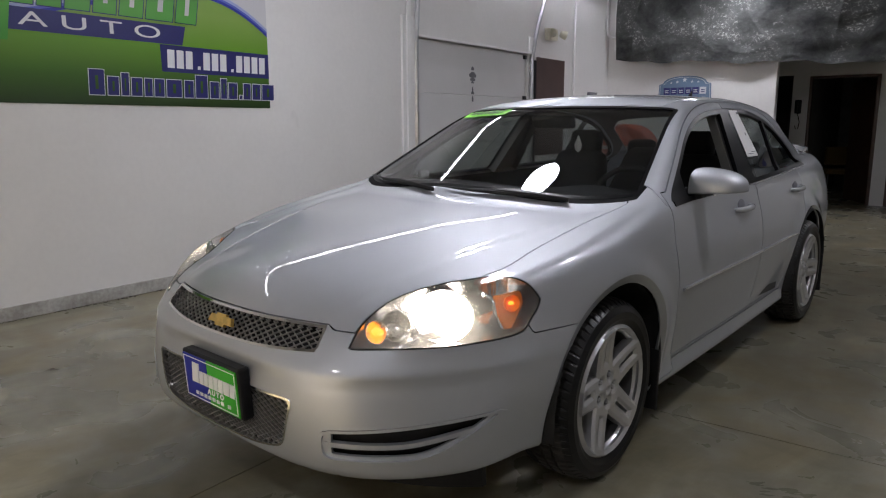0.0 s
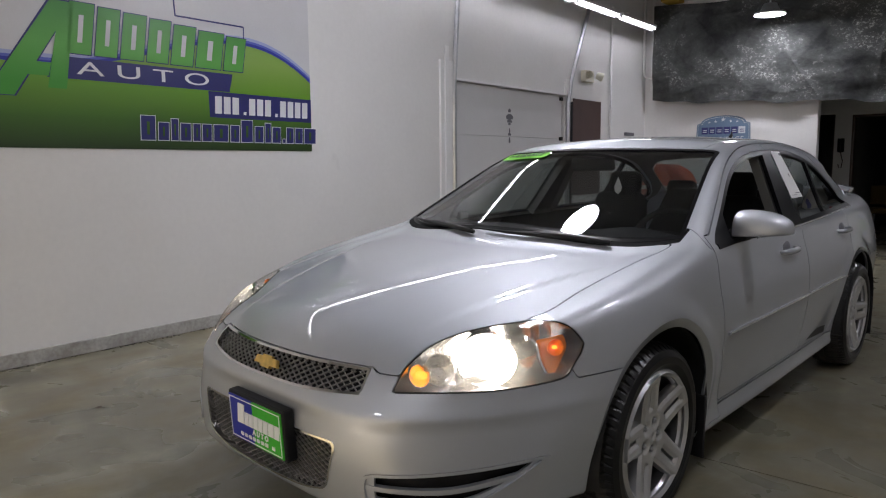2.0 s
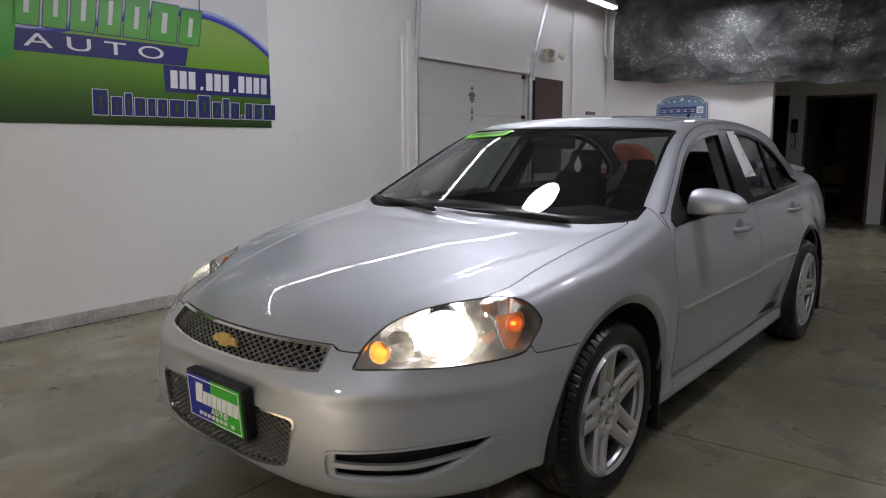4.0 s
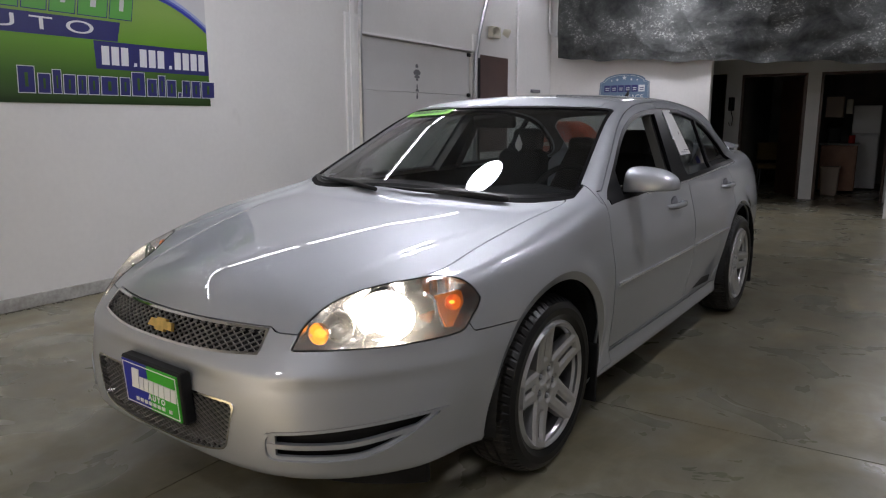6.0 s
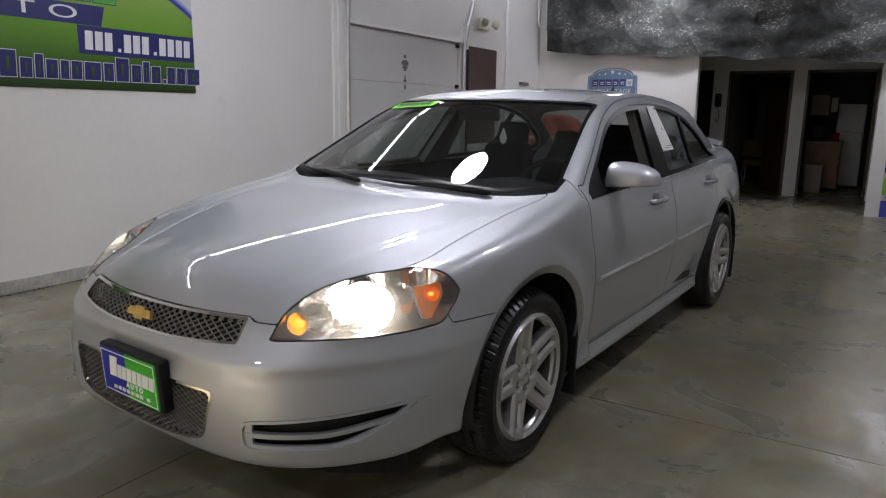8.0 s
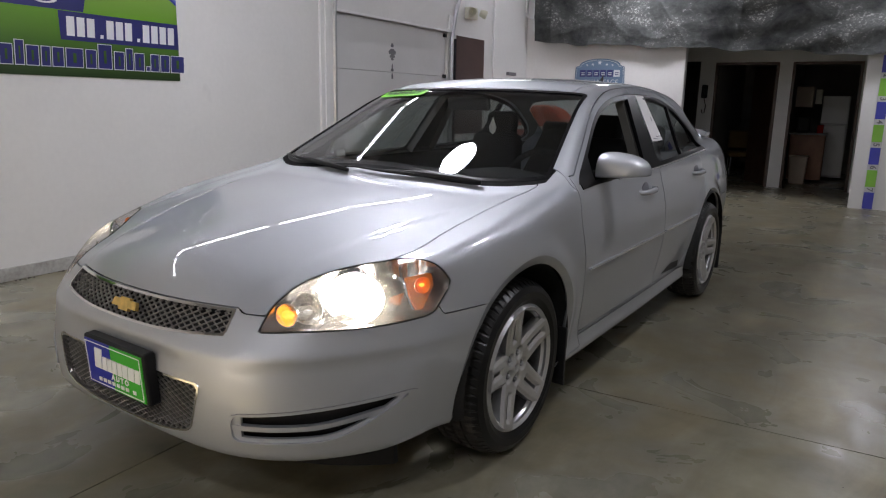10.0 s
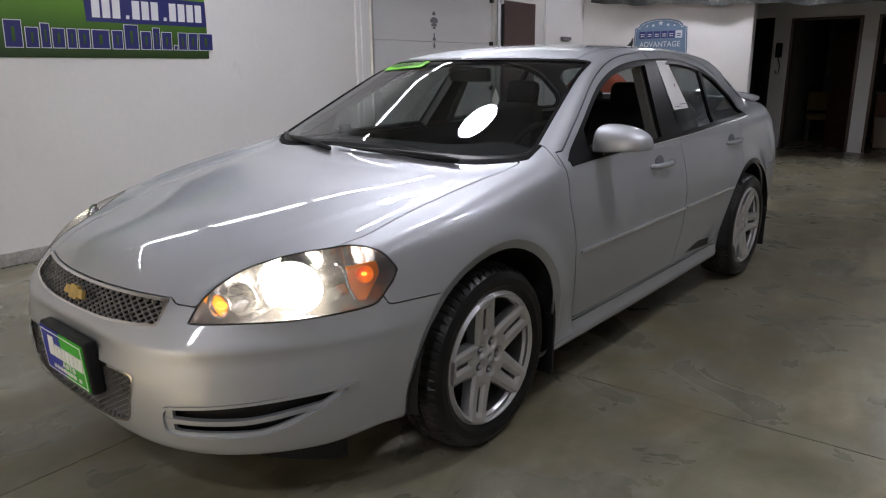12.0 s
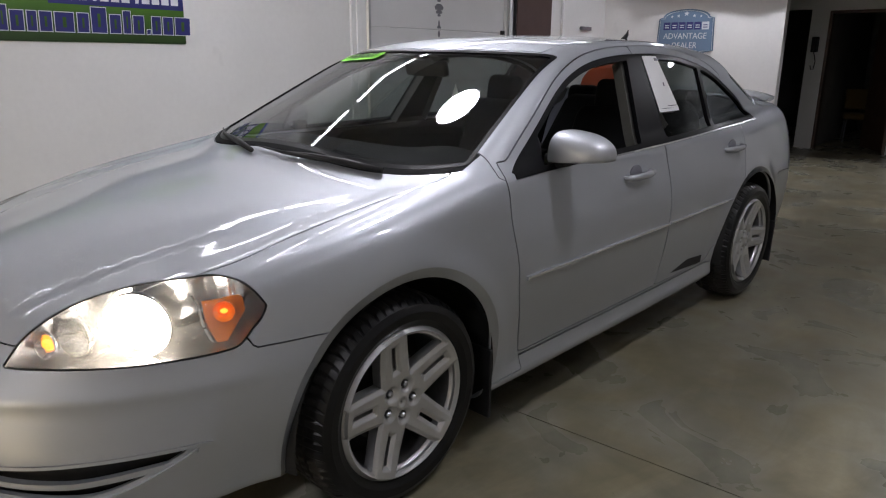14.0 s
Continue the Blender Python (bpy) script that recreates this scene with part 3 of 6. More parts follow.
skin("hood", hood, M_PAINT, car)
skin("cowl_trim", cowl_trim, M_DASH, car)
skin("roof", roof, M_PAINT, car)
skin("trunk_lid", trunk, M_PAINT, car)
skin("front_bumper", bumper, M_PAINT, car, depth=0.02)
skin("rear_bumper", rear_bumper, M_PAINT, car)
skin("body_shell", rest, M_PAINT, car)
skin("floor_pan", floor_pan, M_BLACK, car, depth=0)
doors = {}
for side in (left, right):
    sgn = 1 if side is left else -1
    skin("sill_panel", clip(sills, side), M_PAINT, car)
    skin("fender", clip(fenders, side), M_PAINT, car)
    doors[sgn, 0] = skin("front_door", clip(front_doors, side), M_PAINT, car)
    doors[sgn, 1] = skin("rear_door", clip(rear_doors, side), M_PAINT, car)
    skin("tail_lamp", clip(tail_lamps, side), M_RED, car, "red tail lamp lens")



def lip_form(x, y, z):
    return body_form(x, y, z) - 0.75 * hub_r(y, z)


for side in (left, right):
    for end in (lambda x, y, z: 1.4 - y, lambda x, y, z: y - 1.4):
        v, t = refine(clip(clip(arch_lips, side), end))
        v = v.copy()
        v[:, 0] -= np.sign(v[:, 0]) * 0.4 * np.maximum(0.445 - hub_r(v[:, 1], v[:, 2]), 0)
        skin("wheel_arch_lip", (v, t), M_PAINT, car, form=lip_form, depth=0.015)

# the cabin's lining lies just inside the skin
lining = clip(SKIN, lambda x, y, z: np.minimum.reduce([z - 0.25, y - 0.5, 3.1 - y]))
for g in (g_screen, g_backlight, g_side_windows):
    lining = clip(lining, lambda x, y, z: -g(x, y, z) - 0.012)
lining = clip(lining, lambda x, y, z: -np.minimum(np.abs(x) - 0.5, ARCH + 0.02 - hub_r(y, z)))
skin("headliner", clip(lining, lambda x, y, z: z - 1.05), M_TRIM, car, "grey cabin lining", depth=0, offset=-0.03, reverse=True)
for side in (left, right):
    skin("door_lining", clip(clip(lining, side), lambda x, y, z: 1.045 - z), M_DASH, car, depth=0, offset=-0.035, reverse=True)

# glass
ws = skin("windshield", screen, M_GLASS, car, "clear raked windshield", depth=0, offset=-0.004)
bl = skin("rear_window", backlight, M_TINT, car, "rear window glass", depth=0, offset=-0.004)
edge = cut(refine(screen), lambda x, y, z: g_screen(x, y, z) - 0.014, 0)[1]
skin("windshield_seal", edge, M_GLOSSBLACK, car, depth=0.006, offset=0.001)
frit = clip(cut(screen, lambda x, y, z: (y - 0.185 - 0.20 * (np.abs(x) / 0.774) ** 4) * 0.6 - 0.03, 0)[1], lambda x, y, z: g_screen(x, y, z) - 0.014)
skin("windshield_band", frit, M_DASH, car, depth=0, offset=-0.009)
for ob in (ws, bl):
    ob.visible_shadow = False


def pane_split(y, z):
    """Below zero on the front door's window, 0 to 1 on the rear door's, above 1 on the quarter light."""
    b0, b1 = 1.50 + 0.14 * (z - 1.03) / 0.37, 1.755 + 0.02 * (z - 1.0) / 0.4
    return b0, b1, 2.36 + 0.30 * (z - 1.07)


def window_glass(x, y, z):
    b0, b1, q = pane_split(y, z)
    ring = np.minimum.reduce([(window_top(y) - z) * 0.8 - 0.020, z - belt_z(y) - 0.006, y - 0.56, 3.003 - y])
    return np.minimum(ring, np.maximum.reduce([np.minimum(b0 - y, y - 0.74 - 0.25 * (z - 1.0)), np.minimum(y - b1, q - 0.02 - y), np.minimum(y - q - 0.02, 3.03 - y)]))


for side in (left, right):
    sgn = 1 if side is left else -1
    pane = clip(windows, side)
    clear, frame_ring = cut(pane, window_glass, 0.0)
    skin("window_frame", frame_ring, M_GLOSSBLACK, car, "black window surround and door pillar", depth=0.02, offset=-0.002)
    for name, test in (("front_window", lambda x, y, z: 1.70 - y), ("rear_window_pane", lambda x, y, z: np.minimum(y - 1.70, pane_split(y, z)[2] - y)), ("quarter_light", lambda x, y, z: y - pane_split(y, z)[2])):
        if name == "front_window" and sgn > 0:
            continue
        gl = skin(name, clip(clear, test), M_TINT, car, depth=0, offset=-0.012)
        gl.visible_shadow = False
    trim = clip(pane, lambda x, y, z: np.minimum.reduce([y - pane_split(y, z)[0] + 0.012, pane_split(y, z)[1] - 0.02 - y, g_side_windows(x, y, z) - 0.01]))
    skin("pillar_trim", trim, M_PILLAR, car, "pale grey inner door pillar", depth=0.045, offset=-0.03)
    # dark and bright strips under the windows
    strip = band(clip(SKIN, side), lambda x, y, z: np.minimum.reduce([0.010 - np.abs(z - belt_z(y) + 0.006), y - 0.55, 2.985 - y, np.abs(x) - 0.5]), 0.03)
    skin("belt_moulding", strip, M_GLOSSBLACK, car, "dark strip under the side windows", depth=0.006, offset=0.004)
    strip = band(clip(SKIN, side), lambda x, y, z: np.minimum.reduce([0.0032 - np.abs(z - belt_z(y) + 0.0195), y - 1.02, 2.985 - y, np.abs(x) - 0.5]), 0.03)
    skin("belt_bead", strip, M_BEAD_HIGHLIGHT, car, "bright bead under the side windows", depth=0.006, offset=0.005)
    mould = band(clip(SKIN, side), lambda x, y, z: np.minimum.reduce([0.0075 - np.abs(z - 0.629 - 0.015 * (y - 0.5) / 2), y - 0.55, 2.455 - y]), 0.03)
    for a, b in ((0.575, 1.69), (1.715, 2.455)):
        skin("side_moulding", clip(mould, lambda x, y, z: np.minimum(y - a, b - y)), M_PAINT, doors[sgn, 0 if a < 1 else 1], depth=0.012, offset=0.009)
        # pale strip stands in for the highlight on the moulding's upper edge
        bead = clip(mould, lambda x, y, z: np.minimum.reduce([y - a - 0.004, b - 0.004 - y, z - 0.6295 - 0.015 * (y - 0.5) / 2]))
        skin("moulding_highlight", bead, M_BEAD_HIGHLIGHT, doors[sgn, 0 if a < 1 else 1], "thin bright strip standing in for the moulding's highlight", depth=0.010, offset=0.0125)

# headlamps
for side in (left, right):
    sgn = 1 if side is left else -1
    lens = clip(lamps, side)
    lamp = skin("headlamp", lens, M_LENS, car, "clear headlamp lens, lit", depth=0.0, offset=-0.001)
    lamp.visible_shadow = False
    skin("lamp_housing", lens, M_REFLECT, lamp, "silvered lamp housing", depth=0.0, offset=-0.105)
    v, t = lens
    g = gradient(body_form, v)
    n = g / np.linalg.norm(g, axis=1)[:, None]
    e = rims(t)
    rim_v = np.concatenate([v[e[:, 0]] - n[e[:, 0]] * 0.002, v[e[:, 1]] - n[e[:, 1]] * 0.002, v[e[:, 1]] - n[e[:, 1]] * 0.108, v[e[:, 0]] - n[e[:, 0]] * 0.108])
    k = np.arange(len(e))
    me = bpy.data.meshes.new("lamp_wall")
    me.from_pydata(rim_v.tolist(), [], np.stack([k, k + len(e), k + 2 * len(e), k + 3 * len(e)], 1).tolist())
    me.materials.append(M_REFLECT)
    new("lamp_wall", me).parent = lamp
    seal_edge = evened(g_lamp, 0.0034, 1)
    seal = clip(refine(lens), lambda x, y, z: -seal_edge(x, y, z))
    skin("lamp_seal", seal, M_GLOSSBLACK, lamp, depth=0.004, offset=0.0005)
    for name, at, toward, r, mtl, bulb in (("main_bowl", (0.668, -0.700, 0.740), (0.72, -1.0, 0.12), 0.080, M_REFLECT, M_BULB_GLARE), ("inner_bowl", (0.580, -0.818, 0.718), (0.5, -1.0, 0.1), 0.047, M_BOWL, None),
                                           ("turn_bowl", (0.553, -0.875, 0.706), (0.4, -1.0, 0.1), 0.034, M_BOWL, M_AMBERBULB), ("marker_bowl", (0.812, -0.540, 0.775), (1.0, -0.6, 0.1), 0.026, M_AMBER, M_AMBERBULB)):
        m = Matrix.Translation((sgn * at[0], at[1], at[2])) @ Vector((sgn * toward[0], toward[1], toward[2])).to_track_quat("Z", "Y").to_matrix().to_4x4()
        depth = r * 0.8
        bm = lathe([(depth * (q * q - 1), r * q) for q in (0.05, 0.2, 0.4, 0.6, 0.8, 0.95, 1.0)] + [(0.007 if r > 0.05 else 0.004, r * 1.05), (-0.004, r * 1.07)], 32, "z")
        bm.transform(m @ (Matrix.Diagonal((1.14, 1.0, 1.0, 1)) if r > 0.05 else Matrix.Identity(4)))
        bowl = part(name, bm, mtl, lamp, smooth=True)
        if bulb:
            bm = bmesh.new()
            bmesh.ops.create_uvsphere(bm, u_segments=24, v_segments=12, radius=1.0)
            # main bulb is spread wide to stand in for the glare filling its bowl
            bm.transform(m @ Matrix.Translation((0, 0, -depth * (0.26 if r > 0.05 else 0.35))) @ (Matrix.Diagonal((0.088, 0.064, 0.024, 1)) if r > 0.05 else Matrix.Diagonal((r * 0.62, r * 0.40, r * 0.3, 1)) if r > 0.03 else Matrix.Diagonal((r * 0.36, r * 0.25, r * 0.3, 1))))
            part("bulb", bm, bulb, lamp, smooth=True)

    filament = bpy.data.lights.new("filament", "POINT")
    filament.energy, filament.color, filament.shadow_soft_size = 2.2, (1.0, 0.84, 0.66), 0.02
    filament_ob = new("filament", filament)
    filament_ob.parent, filament_ob.location = lamp, (sgn * 0.700, -0.745, 0.750)
    beam = bpy.data.lights.new("headlamp_beam", "SPOT")
    beam.energy, beam.color, beam.spot_size, beam.spot_blend, beam.shadow_soft_size = BEAM, (1.0, 0.83, 0.62), math.radians(50), 0.7, 0.04
    beam_ob = new("headlamp_beam", beam)
    beam_ob.parent, beam_ob.matrix_basis = lamp, pose(sgn * 0.66, -0.99, 0.735, 80, 0, 180)

    def g_marker(x, y, z):
        return np.minimum.reduce([y + 0.588 - 3.0 * (z - 0.78) ** 2, smin(-0.492 - 0.75 * np.maximum(0.772 - z, 0) - y, 0.822 - z, 0.02), z - 0.700])
    amber = band(lens, g_marker, 0.02, 2)
    skin("marker_lens", amber, M_AMBER, lamp, "amber side marker lens", depth=0.01, offset=-0.03)
    arc = band(lens, lambda x, y, z: np.minimum(0.0035 - np.abs(y + 0.597 - 3.0 * (z - 0.78) ** 2), g_lamp(x, y, z) - 0.020), 0.02, 1)
    skin("marker_rim", arc, M_CHROME, lamp, "bright arc beside the marker lens", depth=0.012, offset=-0.030)

# grilles
for name, hole, pitch, bar in (("upper_grille", grille_hole, 0.034, 0.0024), ("lower_grille", lower_hole, 0.034, 0.0024)):
    fine = refine(hole, 3)
    base = skin(name, meshed(0, fine, pitch, bar), M_GRILLE, car, "silver diamond mesh grille", depth=0.007, offset=-0.014)
    skin("grille_back", hole, M_BLACK, base, depth=0, offset=-0.05)
    g = g_grille if name == "upper_grille" else g_lower_grille
    ring = cut(hole, lambda x, y, z: g(x, y, z) - 0.007, 0)[1]
    skin("grille_surround", ring, M_CHROME, base, "chrome grille surround", depth=0.03, offset=0.003)
for side in (left, right):
    hole = refine(clip(fog_hole, side), 2)
    bez = cut(hole, g_fog_slot, 0)[1]
    vent = skin("fog_vent", bez, M_PAINT, car, "silver bumper vent with dark slots", depth=0.012, offset=-0.005)
    skin("vent_back", clip(fog_hole, side), M_BLACK, vent, depth=0, offset=-0.04)
    rim = band(clip(fog_hole, side), lambda x, y, z: np.minimum(0.0085 - g_fog(x, y, z), g_fog(x, y, z)), 0.02, 2)
    skin("vent_rim", rim, M_PAINT, vent, "raised silver rim round the vent", depth=0.016, offset=0.004)
    for zc in (0.393,):
        bar = clip(hole, lambda x, y, z: np.minimum(0.0075 - np.abs(z - zc - 0.035 * step((np.abs(x) - 0.68) / 0.2)), g_fog(x, y, z) - 0.004))
        skin("vent_bar", bar, M_PAINT, vent, "silver bar across the vent", depth=0.018, offset=-0.002)

# plain gold plaque on the grille
bm = bmesh.new()
w, hgt, c = 0.068, 0.021, 0.026
pts = [(-w, -0.012), (-c, -0.012), (-c, -hgt), (c, -hgt), (c, -0.012), (w, -0.012), (w - 0.010, 0.014), (c, 0.014), (c, hgt), (-c, hgt), (-c, 0.014), (-w + 0.010, 0.014)]
vs = [bm.verts.new((px, 0, pz)) for px, pz in pts]
f = bm.faces.new(vs)
ext = bmesh.ops.extrude_face_region(bm, geom=[f])
for q in ext["geom"]:
    if isinstance(q, bmesh.types.BMVert):
        q.co.y -= 0.012
bmesh.ops.recalc_face_normals(bm, faces=bm.faces)
bm.transform(pose(0, -1.050, 0.676, -22))
part("badge", bm, M_GOLD, car, "gold badge on the grille")

# wheels


def wheel(y, sgn, spin):
    hub = tagged(new("wheel"), "five-spoke alloy wheel with a black tyre")
    hub.parent = car
    ro, ri, face = 0.347, 0.247, 0.0
    prof = [(-0.205, 0.250), (-0.222, 0.285), (-0.215, 0.320), (-0.195, 0.338)]
    grooves = [(-0.150, 0.006), (-0.105, 0.006), (-0.060, 0.006)]
    for gx, w in grooves:
        prof += [(gx - w, 0.346), (gx - w + 0.001, 0.338), (gx + w - 0.001, 0.338), (gx + w, 0.346)]
    prof += [(-0.018, 0.338), (0.006, 0.322), (0.016, 0.300), (0.014, 0.275), (0.004, 0.256), (-0.004, 0.249)]
    n_seg = 264
    bm = bmesh.new()
    rings = []
    for k in range(n_seg):
        a = 2 * math.pi * k / n_seg
        dip = 0.006 if k % 4 == 0 else 0.0
        ring = []
        for i, (px, r) in enumerate(prof):
            tread = 4 <= i <= len(prof) - 7
            edge_row = i in (3, len(prof) - 6)
            rr = r - (dip if (tread or edge_row) and r > 0.337 else 0)
            aa = a + (0.012 * math.sin(px * 40) if tread or edge_row else 0)
            ring.append(bm.verts.new((px * sgn, rr * math.cos(aa), rr * math.sin(aa))))
        rings.append(ring)
    for k in range(n_seg):
        a, b = rings[k], rings[(k + 1) % n_seg]
        for i in range(len(prof) - 1):
            bm.faces.new((a[i], a[i + 1], b[i + 1], b[i]))
    bmesh.ops.recalc_face_normals(bm, faces=bm.faces)
    tyre = part("tyre", bm, M_RUBBER, hub, "black winter tyre with blocked tread")
    tyre.data.materials.append(M_TREAD)
    tyre.data.polygons.foreach_set("material_index", [int(min(math.hypot(*tyre.data.vertices[i].co.yz) for i in p.vertices) > 0.330) for p in tyre.data.polygons])
    bm = lathe([(-0.20, 0.238), (-0.19, 0.222), (-0.03, 0.2225), (-0.006, 0.234), (0.0, 0.242), (0.002, 0.2505), (-0.004, 0.2515), (-0.2, 0.248)], 96)
    if sgn < 0:
        bmesh.ops.scale(bm, verts=bm.verts, vec=(-1, 1, 1))
        bmesh.ops.reverse_faces(bm, faces=bm.faces)
    part("rim", bm, M_ALLOY, hub, smooth=True)
    bm = lathe([(-0.195, 0.2215), (-0.022, 0.2215)], 96)
    if sgn < 0:
        bmesh.ops.scale(bm, verts=bm.verts, vec=(-1, 1, 1))
    part("barrel", bm, M_BARREL, hub, smooth=True)

    # spoked face: a dished disc with windows and slots cut through
    rs, ts = np.linspace(0.001, 0.240, 44), np.linspace(0, 2 * math.pi, 240, endpoint=False)
    rr, tt = np.meshgrid(rs, ts, indexing="ij")
    v = np.stack([0 * rr, rr * np.cos(tt), rr * np.sin(tt)], -1).reshape(-1, 3)
    ii, jj = np.meshgrid(np.arange(43), np.arange(240), indexing="ij")
    i00, i01, i10, i11 = (ii * 240 + jj).ravel(), (ii * 240 + (jj + 1) % 240).ravel(), ((ii + 1) * 240 + jj).ravel(), ((ii + 1) * 240 + (jj + 1) % 240).ravel()
    t = np.concatenate([np.stack([i00, i10, i11], 1), np.stack([i00, i11, i01], 1)])

    def spokes(x, y_, z_):
        r, best = np.hypot(y_, z_), None
        for k in range(5):
            a = 2 * math.pi * (k + 0.25) / 5 + spin
            along, across = y_ * math.cos(a) + z_ * math.sin(a), np.abs(-y_ * math.sin(a) + z_ * math.cos(a))
            slot = np.minimum.reduce([0.0065 - across + 0.01 * (along - 0.15), along - 0.115, 0.205 - along])
            leg = np.minimum.reduce([0.061 - 0.05 * (along - 0.1) - across, along, -slot])
            best = leg if best is None else np.maximum(best, leg)
        face = np.maximum.reduce([best, 0.078 - r, r - 0.228])
        for k in range(5):
            a = 2 * math.pi * (k + 0.75) / 5 + spin
            face = np.minimum(face, np.hypot(y_ - 0.056 * math.cos(a), z_ - 0.056 * math.sin(a)) - 0.0155)
        return np.minimum(face, r - 0.004)

    def dish(x, y_, z_):
        r = np.hypot(y_, z_)
        s = spokes(x, y_, z_)
        depth = 0.030 - 0.034 * np.clip(r / 0.24, 0, 1) ** 2 - 0.012 * np.exp(-(r / 0.03) ** 2)
        return (x * sgn + depth - 0.010 * step(s / 0.016)) * 1.0
    mesh = clip((v, t if sgn > 0 else t[:, ::-1]), lambda x, y_, z_: spokes(x, y_, z_))
    mesh[0][:, 0] = -dish(0 * mesh[0][:, 0], mesh[0][:, 1], mesh[0][:, 2]) * sgn
    skin("spokes", mesh, M_ALLOY, hub, depth=0.035, form=dish)
    for k in range(5):
        a = 2 * math.pi * (k + 0.75) / 5 + spin
        bm = lathe([(-0.06, 0.0105), (-0.022, 0.0105), (-0.017, 0.007), (-0.016, 0.001)], 6)
        bm.transform(Matrix.Translation((0, 0.056 * math.cos(a), 0.056 * math.sin(a))))
        if sgn < 0:
            bmesh.ops.scale(bm, verts=bm.verts, vec=(-1, 1, 1))
        part("lug_nut", bm, M_STEEL, hub)
    bm = lathe([(-0.045, 0.001), (-0.045, 0.085), (-0.06, 0.085)], 32)
    if sgn < 0:
        bmesh.ops.scale(bm, verts=bm.verts, vec=(-1, 1, 1))
    part("hub_face", bm, M_BLACK, hub)
    bm = lathe([(-0.10, 0.02), (-0.10, 0.15), (-0.112, 0.15), (-0.112, 0.02)], 48)
    if sgn < 0:
        bmesh.ops.scale(bm, verts=bm.verts, vec=(-1, 1, 1))
    part("brake_disc", bm, M_BRAKE, hub, "dull dark brake disc")
    bm = lathe([(-0.16, 0.005), (-0.16, 0.223)], 48)
    if sgn < 0:
        bmesh.ops.scale(bm, verts=bm.verts, vec=(-1, 1, 1))
    part("backing_plate", bm, M_BLACK, hub)
    hub.matrix_basis = pose(0.895 * sgn, y, WHEEL_Z)
    return hub


for y in (0.0, WHEELBASE):
    for sgn in (1, -1):
        wheel(y, sgn, 0.21 if y == 0 else -0.35)
        # the well round the wheel, and the flap behind it
        bm = bmesh.new()
        n = 40
        rows = []
        for k in range(n + 1):
            a = math.radians(-8 + 196 * k / n)
            rows.append([bm.verts.new((sgn * px, y + r * math.cos(a), WHEEL_Z + r * math.sin(a))) for px, r in ((0.905, ARCH + 0.004), (0.86, ARCH + 0.018), (0.5, ARCH + 0.018), (0.5, 0.05))])
        for a, b in zip(rows, rows[1:]):
            for i in range(3):
                bm.faces.new((a[i], a[i + 1], b[i + 1], b[i]))
        part("wheel_well", bm, M_WELL, car)
        bm = box_bm(bmesh.new(), (0.70, y + 0.40, 0.135), (0.905, y + 0.415, 0.40), 0.004)
        if sgn < 0:
            bmesh.ops.scale(bm, verts=bm.verts, vec=(-1, 1, 1))
            bmesh.ops.reverse_faces(bm, faces=bm.faces)
        part("mud_flap", bm, M_BLACK, car)

# door mirrors and handles
for sgn in (1, -1):
    mirror = new("door_mirror")
    mirror.parent = doors[sgn, 0]

    def shell(x, y, z):
        u = (x * sgn - 0.920) / 0.14
        fx = 1 - 0.22 * u
        q = np.abs(u) ** 2.5 + np.abs((y - 0.87) / 0.10) ** 2.4 + np.abs((z - 1.045 - 0.006 * u) / (0.086 * fx)) ** 2.4
        return (np.maximum(q, 1e-9) ** (1 / 2.4) - 1) * 0.075

    def flat(x, y, z):
        return smax(smax(smax(shell(x, y, z), y - 0.905, 0.02), 1.020 + 0.08 * (x * sgn - 0.9) - z, 0.006), 0.822 - x * sgn, 0.015)
    sx = (0.79, 1.10) if sgn > 0 else (-1.10, -0.79)
    cap = shell_mesh(flat, (sx[0], 0.74, 0.95), (sx[1], 0.97, 1.18), 0.008)
    skin("mirror_cap", clip(cap, lambda x, y, z: 0.897 - y), M_PAINT, mirror, depth=0.0, form=flat)
    skin("mirror_glass", clip(cap, lambda x, y, z: y - 0.897), M_CHROME, mirror, depth=0.0, form=flat)
    bm = box_bm(bmesh.new(), (0.80, 0.80, 0.995), (0.885, 0.88, 1.045), 0.012)
    if sgn < 0:
        bmesh.ops.scale(bm, verts=bm.verts, vec=(-1, 1, 1))
        bmesh.ops.reverse_faces(bm, faces=bm.faces)
    part("mirror_foot", bm, M_BLACK, mirror)
    for k, (hy, hz) in enumerate(((1.40, 0.902), (2.51, 0.921))):
        handle = new("door_handle")
        handle.parent = doors[sgn, k]
        xs = float(side_x(hz) * plan(hy)) - 0.012
        bm = tube_bm([(sgn * (xs + q), hy + p, hz + 0.02 * p) for p, q in ((-0.115, 0.0), (-0.10, 0.030), (-0.05, 0.043), (0.05, 0.045), (0.10, 0.034), (0.115, 0.0))], [0.010, 0.014, 0.016, 0.016, 0.014, 0.010], 10)
        part("grip", bm, M_PAINT, handle, smooth=True)
        # raised dark disc, its colour standing in for the shade of a hollow cup
        bm = bmesh.new()
        bmesh.ops.create_uvsphere(bm, u_segments=20, v_segments=10, radius=1)
        bm.transform(Matrix.Translation((sgn * (xs + 0.008), hy - 0.01, hz)) @ Matrix.Diagonal((0.010, 0.056, 0.046, 1)))
        part("handle_cup_shade", bm, M_INK, handle, smooth=True)

# wipers and cowl
bm = bmesh.new()
rows = []
